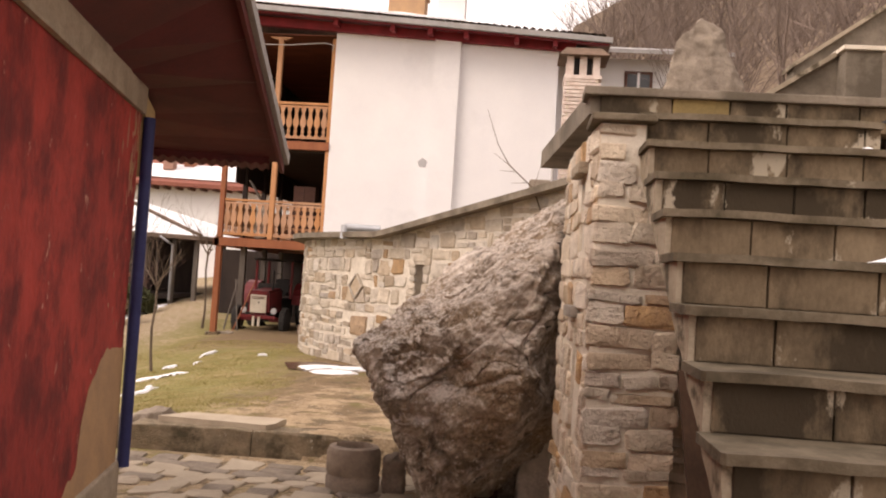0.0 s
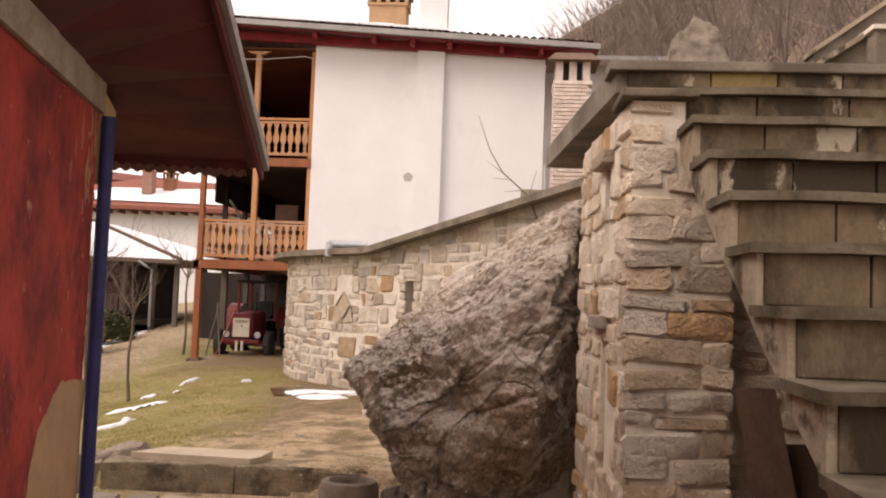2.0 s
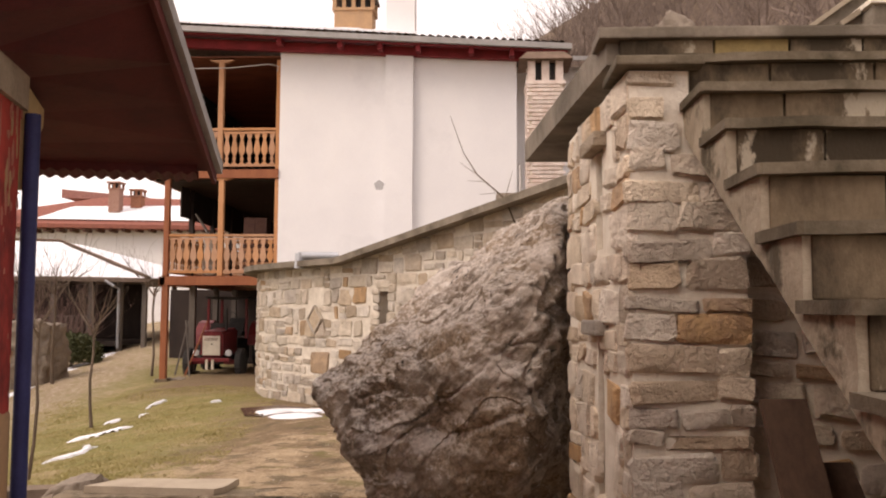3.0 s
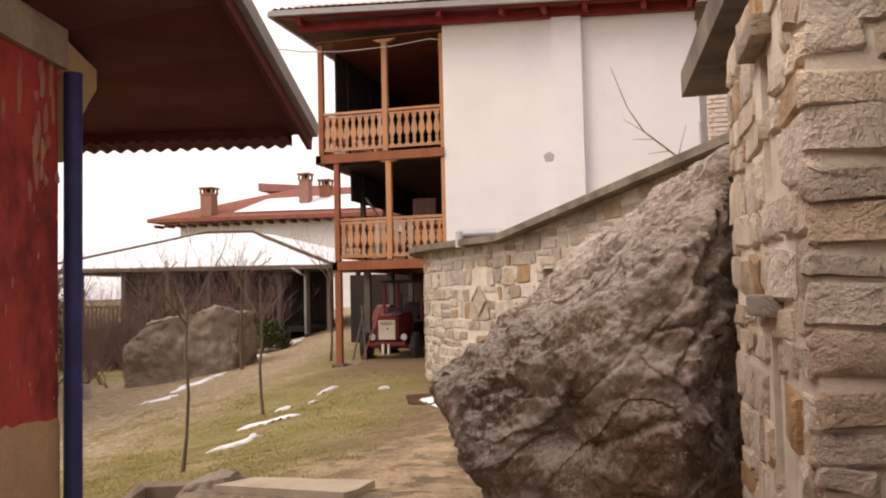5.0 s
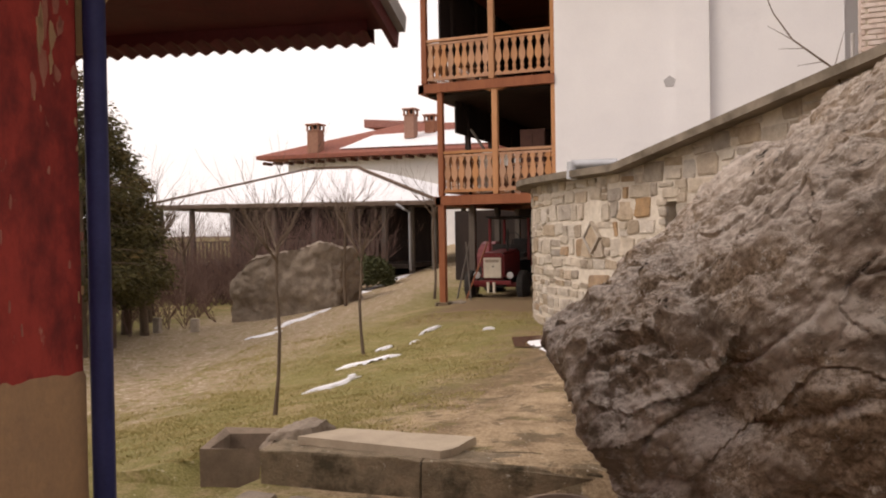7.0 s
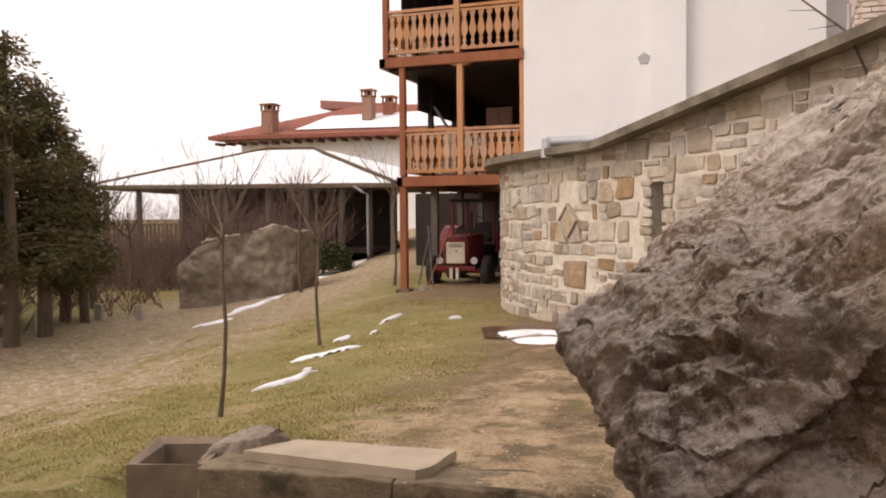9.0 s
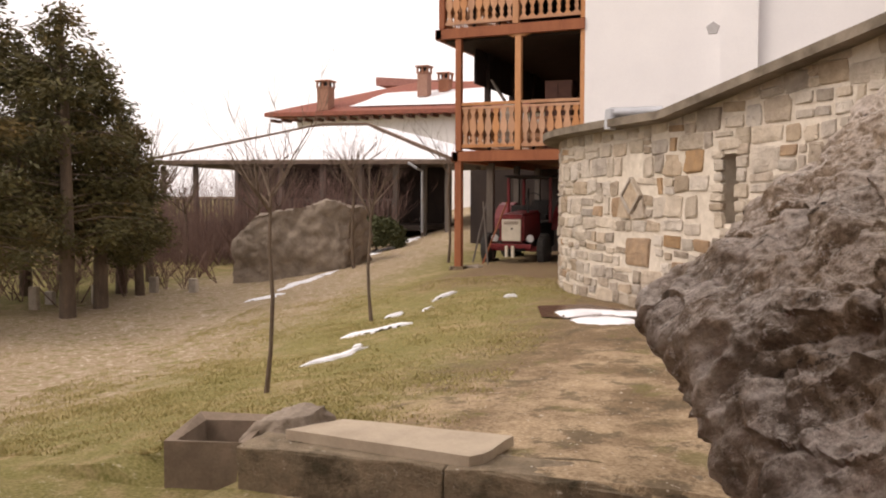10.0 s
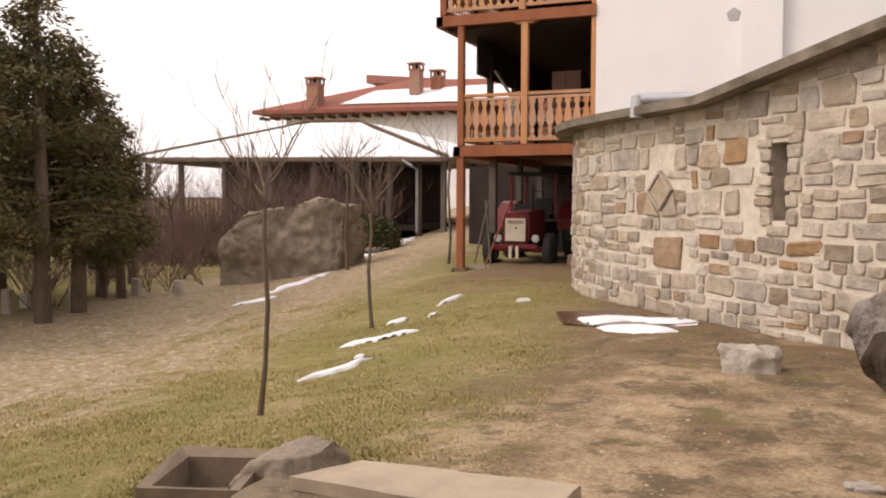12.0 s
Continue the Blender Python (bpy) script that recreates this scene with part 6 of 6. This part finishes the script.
for x in np.arange(-29.6, -10, 0.75):
    boxed("rafter_end", "brown", (x - 0.08, x + 0.08, 48.5, 49.4, 6.12, 6.30), fh)
bm = bmesh.new()
roof_snow(bm, (-24.6, 48.9, 6.88), (-9.5, 48.9, 6.62), (-13.6, 52.0, 8.02), (-23.6, 51.3, 7.86), 0.02, 0.10)
tagged(part("roof_snow", bm, "snow"), "snow on the far red roof", "snow")
for x, y, z0, z1, w in ((-26.1, 48.9, 6.7, 8.5, 0.75), (-20.3, 50.2, 7.4, 9.2, 0.62), (-19.4, 51.2, 7.6, 8.9, 0.62)):
    chimney("chimney", x, y, z0, z1, w, w, "redbrick", "brick chimney with a vented cap on the far roof", 2)

# graves or beds with pale stones under the conifers
for i, (x, y) in enumerate(((-15.2, 18.2), (-14.6, 19.4), (-14.9, 21.6), (-13.9, 21.9), (-15.6, 19.0))):
    z = sheet_z(x, y)
    st = boxed("marker_stone", "stonepale", (x - 0.12, x + 0.12, y - 0.06, y + 0.06, z - 0.05, z + 0.5 - 0.05 * i), None, bevel=0.03)
    tagged(st, "small pale upright stone under the conifers", "stone", group="upright stones under the conifers")


# ---- tractor ----
tr = empty("tractor", "old red tractor with a cream grille parked in the open garage", "tractor", at=(-5.84, 22.95, -0.04))


def wheel(x, y, r, w, name):
    bm = bmesh.new()
    lathe(bm, [(r * 0.60, -w / 2), (r * 0.9, -w / 2), (r, -w * 0.32), (r, w * 0.32), (r * 0.9, w / 2), (r * 0.60, w / 2)], 28, (x, y, r), "x")
    t = smooth(part(name, bm, "rubber", tr, "worn black tyre"), 40)
    bm = bmesh.new()
    lathe(bm, [(0.03, -w * 0.30), (r * 0.30, -w * 0.30), (r * 0.34, -w * 0.12), (r * 0.60, -w * 0.42), (r * 0.61, w * 0.42), (0.03, w * 0.2)], 20, (x, y, r), "x")
    smooth(part("rim", bm, "tractor" if r < 0.5 else "cream", t), 40)
    bm = bmesh.new()
    n = 22
    for k in range(n):
        a = k * math.tau / n
        c = Vector((x, y + math.cos(a) * r, r + math.sin(a) * r))
        beam(bm, c + Vector((-w * 0.42, 0, 0)), c + Vector((w * 0.42, 0, 0)), 0.03, 0.03)
    part("tread", bm, "rubber", t)["kind"] = "stuff"


wheel(-0.67, 0.35, 0.36, 0.17, "front_wheel")
wheel(0.67, 0.35, 0.36, 0.17, "front_wheel")
wheel(-0.70, 2.15, 0.66, 0.32, "rear_wheel")
wheel(0.78, 2.15, 0.66, 0.32, "rear_wheel")
bm = bmesh.new()
v = prism(bm, [(-0.29, 0.0), (0.29, 0.0), (0.29, 1.35), (-0.29, 1.35)], [0.52] * 4, [1.16, 1.16, 1.24, 1.24])
bmesh.ops.bevel(bm, geom=[e for e in bm.edges], offset=0.05, segments=3, affect="EDGES")
smooth(part("hood", bm, "tractor", tr, "faded red hood"), 40)
g = boxed("grille", "cream", (-0.225, 0.225, -0.02, 0.01, 0.56, 1.05), tr, "cream enamel grille panel", bevel=0.01)
for z in (0.98, 0.94):
    boxed("badge_bar", "brown", (-0.17, 0.17, -0.026, -0.018, z, z + 0.02), g)
bm = bmesh.new()
lathe(bm, [(0.005, -0.03), (0.022, -0.03), (0.022, -0.015), (0.005, -0.015)], 12, (0.02, 0, 0.84), "y")
part("emblem", bm, "black", g)
for x in (-0.42, 0.42):
    bm = bmesh.new()
    lathe(bm, [(0.01, 0.16), (0.06, 0.12), (0.085, 0.04), (0.085, 0.02), (0.01, 0.0)], 18, (x, 0.05, 0.62), "y")
    h = smooth(part("headlight", bm, "lamp", tr, "round headlamp"), 40)
    boxed("bracket", "tractor", (min(x, x * 0.6), max(x, x * 0.6), 0.12, 0.16, 0.57, 0.62), h)
bm = bmesh.new()
beam(bm, (-0.66, 0.35, 0.38), (0.66, 0.35, 0.38), 0.12, 0.12)
part("front_axle", bm, "tractor", tr)
boxed("front_bumper", "tractor", (-0.50, 0.50, -0.10, 0.0, 0.40, 0.50), tr, bevel=0.015)
boxed("tow_hook", "cream", (-0.10, -0.04, -0.16, -0.09, 0.20, 0.46), tr, "pale steel tow hook")
boxed("tow_hook", "cream", (0.05, 0.11, -0.16, -0.09, 0.20, 0.46), tr, "pale steel tow hook")
boxed("engine", "black", (-0.24, 0.24, 0.25, 1.6, 0.32, 0.56), tr)
boxed("gearbox", "black", (-0.30, 0.30, 1.3, 2.5, 0.35, 0.95), tr)
for x in (-0.78, 0.70):
    bm = bmesh.new()
    n = 8
    for k in range(n):
        a0, a1 = math.pi * (0.95 - 0.85 * k / n), math.pi * (0.95 - 0.85 * (k + 1) / n)
        p = [(2.15 + 0.74 * math.cos(a), 0.66 + 0.74 * math.sin(a)) for a in (a0, a1)]
        vs = [bm.verts.new(q) for q in ((x - 0.17, p[0][0], p[0][1]), (x + 0.22, p[0][0], p[0][1]), (x + 0.22, p[1][0], p[1][1]), (x - 0.17, p[1][0], p[1][1]))]
        vt = [bm.verts.new(w.co + Vector((0, 0, 0.03))) for w in vs]
        bm.faces.new(vt)
        bm.faces.new(vs[::-1])
        for i in range(4):
            bm.faces.new((vs[i], vs[(i + 1) % 4], vt[(i + 1) % 4], vt[i]))
    bmesh.ops.remove_doubles(bm, verts=bm.verts[:], dist=0.002)
    part("mudguard", bm, "tractor", tr)
for x in (-0.52, 0.52):
    for y, z0 in ((1.35, 0.95), (2.55, 1.2)):
        boxed("cab_post", "tractor", (x - 0.03, x + 0.03, y - 0.03, y + 0.03, z0, 2.02), tr)
boxed("cab_roof", "black", (-0.60, 0.60, 1.25, 2.65, 2.02, 2.08), tr, bevel=0.02)
boxed("dashboard", "black", (-0.45, 0.45, 1.33, 1.43, 1.15, 1.36), tr)
boxed("seat", "black", (-0.22, 0.22, 2.0, 2.45, 1.0, 1.12), tr, bevel=0.03)
boxed("seat_back", "black", (-0.22, 0.22, 2.38, 2.46, 1.1, 1.5), tr, bevel=0.03)
bm = bmesh.new()
ring = [(0.19 * math.cos(a * math.tau / 20), 1.62 + 0.06 * math.sin(a * math.tau / 20), 1.48 + 0.18 * math.sin(a * math.tau / 20)) for a in range(21)]
tube(bm, ring, [0.014] * 21, 6, False)
tube(bm, [(0, 1.45, 1.2), (0, 1.62, 1.48)], [0.02, 0.02], 6)
part("steering_wheel", bm, "black", tr)
bm = bmesh.new()
tube(bm, [(0.20, 0.6, 1.15), (0.20, 0.6, 1.75)], [0.03, 0.03], 8)
part("exhaust", bm, "black", tr)

# garage clutter
crate = boxed("crate", "cardboard", (-4.62, -4.15, 22.6, 23.0, -0.05, 0.28), None, bevel=0.01)
tagged(crate, "faded brown crate on the garage floor", "crate")
for i, (x, y) in enumerate(((-4.35, 24.0), (-4.22, 24.2), (-4.5, 24.4), (-4.1, 23.7))):
    bm = bmesh.new()
    beam(bm, (x - 0.35, y, 0.0), (x + 0.28, y + 0.2, 1.7 + 0.15 * i), 0.10, 0.03)
    tagged(part("board", bm, "greywood" if i % 2 else "darkwood_and_shade"), "weathered board leaning on the garage wall", "board", group="boards in the garage")
bm = bmesh.new()
rough_block(bm, [(-4.75, 24.2, 0.75), (-4.4, 24.2, 0.75), (-4.4, 24.4, 1.25), (-4.7, 24.4, 1.35), (-4.6, 24.15, 1.3)], 4, 0.05, 6, 3)
tagged(part("rag", bm, "cloth"), "pale rag hung on boards in the garage", "cloth")
for i, (x, y, dx) in enumerate(((-6.4, 22.6, 0.4), (-6.2, 22.4, -0.3), (-6.75, 22.9, 0.15))):
    bm = bmesh.new()
    tube(bm, [(x, y, 0.0), (x + dx, y + 0.5, 1.4)], [0.022, 0.018], 6)
    tagged(part("pole", bm, "greywood" if i else "pinered"), "old wooden pole leaning in the garage", "pole", group="poles in the garage")
small_rock(-6.3, 21.7, -0.08, 0.4, 0.25, 0.12, 61, "rubble at the post's foot")

# balcony clutter
cup = empty("cupboard", "dark reddish wooden cupboard on the balcony", "cupboard")
boxed("body", "brown", (-4.95, -4.35, 22.5, 22.9, 2.48, 4.0), cup, bevel=0.01)
boxed("door", "brown", (-4.93, -4.66, 22.48, 22.5, 2.55, 3.95), cup)
boxed("door", "brown", (-4.64, -4.37, 22.48, 22.5, 2.55, 3.95), cup)
bm = bmesh.new()
rough_block(bm, [(-5.75, 21.75, 2.5), (-5.4, 21.75, 2.5), (-5.4, 22.1, 2.5), (-5.75, 22.1, 2.5), (-5.72, 21.8, 3.45), (-5.42, 21.8, 3.5), (-5.45, 22.05, 3.45), (-5.7, 22.05, 3.4)], 4, 0.05, 5, 8)
tagged(part("sack", bm, "cloth"), "pale full sack behind the balcony rail", "sack")
bm = bmesh.new()
for k in range(5):
    beam(bm, (-4.95, 21.62, 2.62 + k * 0.17), (-3.9, 21.62, 2.62 + k * 0.17), 0.03, 0.06)
tagged(part("slatted_crate", bm, "pine"), "slatted wooden crate behind the balusters", "crate")
bm = bmesh.new()
beam(bm, (-6.2, 22.6, 4.1), (-5.6, 22.3, 3.3), 0.06, 0.04)
beam(bm, (-5.6, 22.3, 3.3), (-5.5, 22.25, 2.5), 0.06, 0.04)
tagged(part("ladder_rail", bm, "greywood"), "grey timber rail leaning on the balcony", "timber")

# cable along the upper balcony
bm = bmesh.new()
pts = [(-8.4, 21.0, 7.75), (-7.2, 21.1, 7.52), (-6.2, 21.2, 7.46), (-5.0, 21.3, 7.50), (-4.1, 21.35, 7.60), (-3.86, 21.38, 7.55), (-3.9, 21.38, 7.42)]
tube(bm, pts, [0.014] * len(pts), 6, False)
tagged(part("cable", bm, "cable"), "slack pale cable strung along the balcony", "cable")
# zinc spout on the slab
sp = empty("roof_spout", "zinc rainwater spout at the slab's edge", "spout")
bm = bmesh.new()
tube(bm, [(-1.45, 16.0, 2.60), (-2.13, 15.95, 2.60)], [0.07, 0.07], 10)
tube(bm, [(-2.11, 15.96, 2.64), (-2.13, 15.95, 2.38)], [0.085, 0.08], 10)
smooth(part("pipe", bm, "zinc", sp), 40)
snow_on = bmesh.new()
rough_block(snow_on, [(-1.5, 16.2, 2.52), (-0.5, 15.2, 2.66), (-0.45, 15.6, 2.72), (-1.3, 16.6, 2.6), (-1.0, 15.9, 2.66)], 5, 0.03, 3, 4)
tagged(part("snow_patch", snow_on, "snow"), "strip of old snow on the concrete slab", "snow")

# ---- stair side, parapet and hill edge ----
side = empty("wall_stair", "rough rubble wall beside the stairs", "wall", kind="structure")
bm = bmesh.new()
prism(bm, [(3.08, 1.0), (3.6, 1.0), (3.6, 7.4), (3.08, 7.4)], -0.4, [0.6, 0.6, 3.2, 3.2])
bmesh.ops.subdivide_edges(bm, edges=bm.edges[:], cuts=10, use_grid_fill=True)
for v in bm.verts:
    v.co += Vector((noise.noise(v.co * 2.5), 0, noise.noise(v.co * 2 + Vector((4, 0, 0))))) * 0.06
part("core", bm, "rock", side)
par = empty("parapet", "pale rendered parapets climbing beside the upper stairs", "parapet", kind="structure")
for y0, x0, z0, x1, z1 in ((7.5, 3.05, 3.31, 3.84, 3.84), (8.25, 3.70, 3.93, 5.6, 5.30)):
    bm = bmesh.new()
    prism(bm, [(x0, y0), (x1, y0), (x1, y0 + 0.22), (x0, y0 + 0.22)], 2.5, [z0, z1, z1, z0])
    part("wall", bm, "coping", par)
    bm = bmesh.new()
    prism(bm, [(x0 - 0.03, y0 - 0.05), (x1, y0 - 0.05), (x1, y0 + 0.27), (x0 - 0.03, y0 + 0.27)], [z0 - 0.02, z1, z1, z0 - 0.02], [z0 + 0.025, z1 + 0.045, z1 + 0.045, z0 + 0.025])
    part("coping", bm, "cheek", par, "pale sloping coping")
boxed("pillar", "coping", (3.84, 4.14, 7.3, 7.72, 2.5, 3.84), par, "square rendered pillar", bevel=0.015)
boxed("cap", "mortar", (3.81, 4.17, 7.27, 7.75, 3.84, 3.875), par)
bm = bmesh.new()
rough_block(bm, [(3.26, 4.9, 1.9), (4.4, 4.8, 1.9), (4.6, 6.2, 1.9), (3.80, 6.2, 1.9), (3.27, 5.0, 3.1), (3.36, 5.05, 4.7), (4.5, 4.9, 4.9), (4.6, 6.2, 4.9), (3.88, 6.1, 4.6)], 8, 0.05, 2.2, 12, 3, 0.1)
tagged(smooth(part("rock_outcrop", bm, "rock"), 60), "pale rough rock face rising beside the stairs", "rock")
bm = bmesh.new()
rough_block(bm, [(2.9, 4.9, 2.66), (3.6, 4.7, 2.78), (3.6, 5.3, 2.8), (2.95, 5.2, 2.68), (2.9, 5.0, 2.72), (3.6, 4.8, 2.9), (3.5, 5.2, 2.9)], 4, 0.02, 3, 5)
tagged(part("tarpaulin", bm, "black"), "dark sheet folded over the wall's end", "sheet")

# ---- grass ----
rng = random.Random(77)
verts, faces = [], []
for _ in range(150000):
    y = 8.9 + (rng.random() ** 1.5) * 11.0
    x = rng.uniform(-7.5 - (y - 9) * 0.25, -1.6 - (y - 9) * 0.14)
    lush = noise.noise(Vector((x * 0.8, y * 0.8, 3))) + 0.5 * noise.noise(Vector((x * 2.6, y * 2.6, 5)))
    if lush < rng.uniform(-0.5, 0.35) or -3.6 < x < -1.0 and y < 9.5:
        continue
    z = sheet_z(x, y)
    h = rng.uniform(0.012, 0.032) * (1.0 + 0.7 * max(0.0, lush))
    a = rng.uniform(0, math.tau)
    w = Vector((math.cos(a), math.sin(a), 0)) * rng.uniform(0.004, 0.009)
    lean = Vector((rng.gauss(0, 0.6), rng.gauss(0, 0.6), 1)) * h
    c = Vector((x, y, z - 0.006))
    i = len(verts)
    verts += [c - w, c + w, c + lean]
    faces.append((i, i + 1, i + 2))
me = bpy.data.meshes.new("grass")
me.from_pydata([tuple(v) for v in verts], [], faces)
me.materials.append(M["grass"])
tagged(new("grass", me), "short yellowed winter grass tufts on the lawn", "grass", kind="stuff")
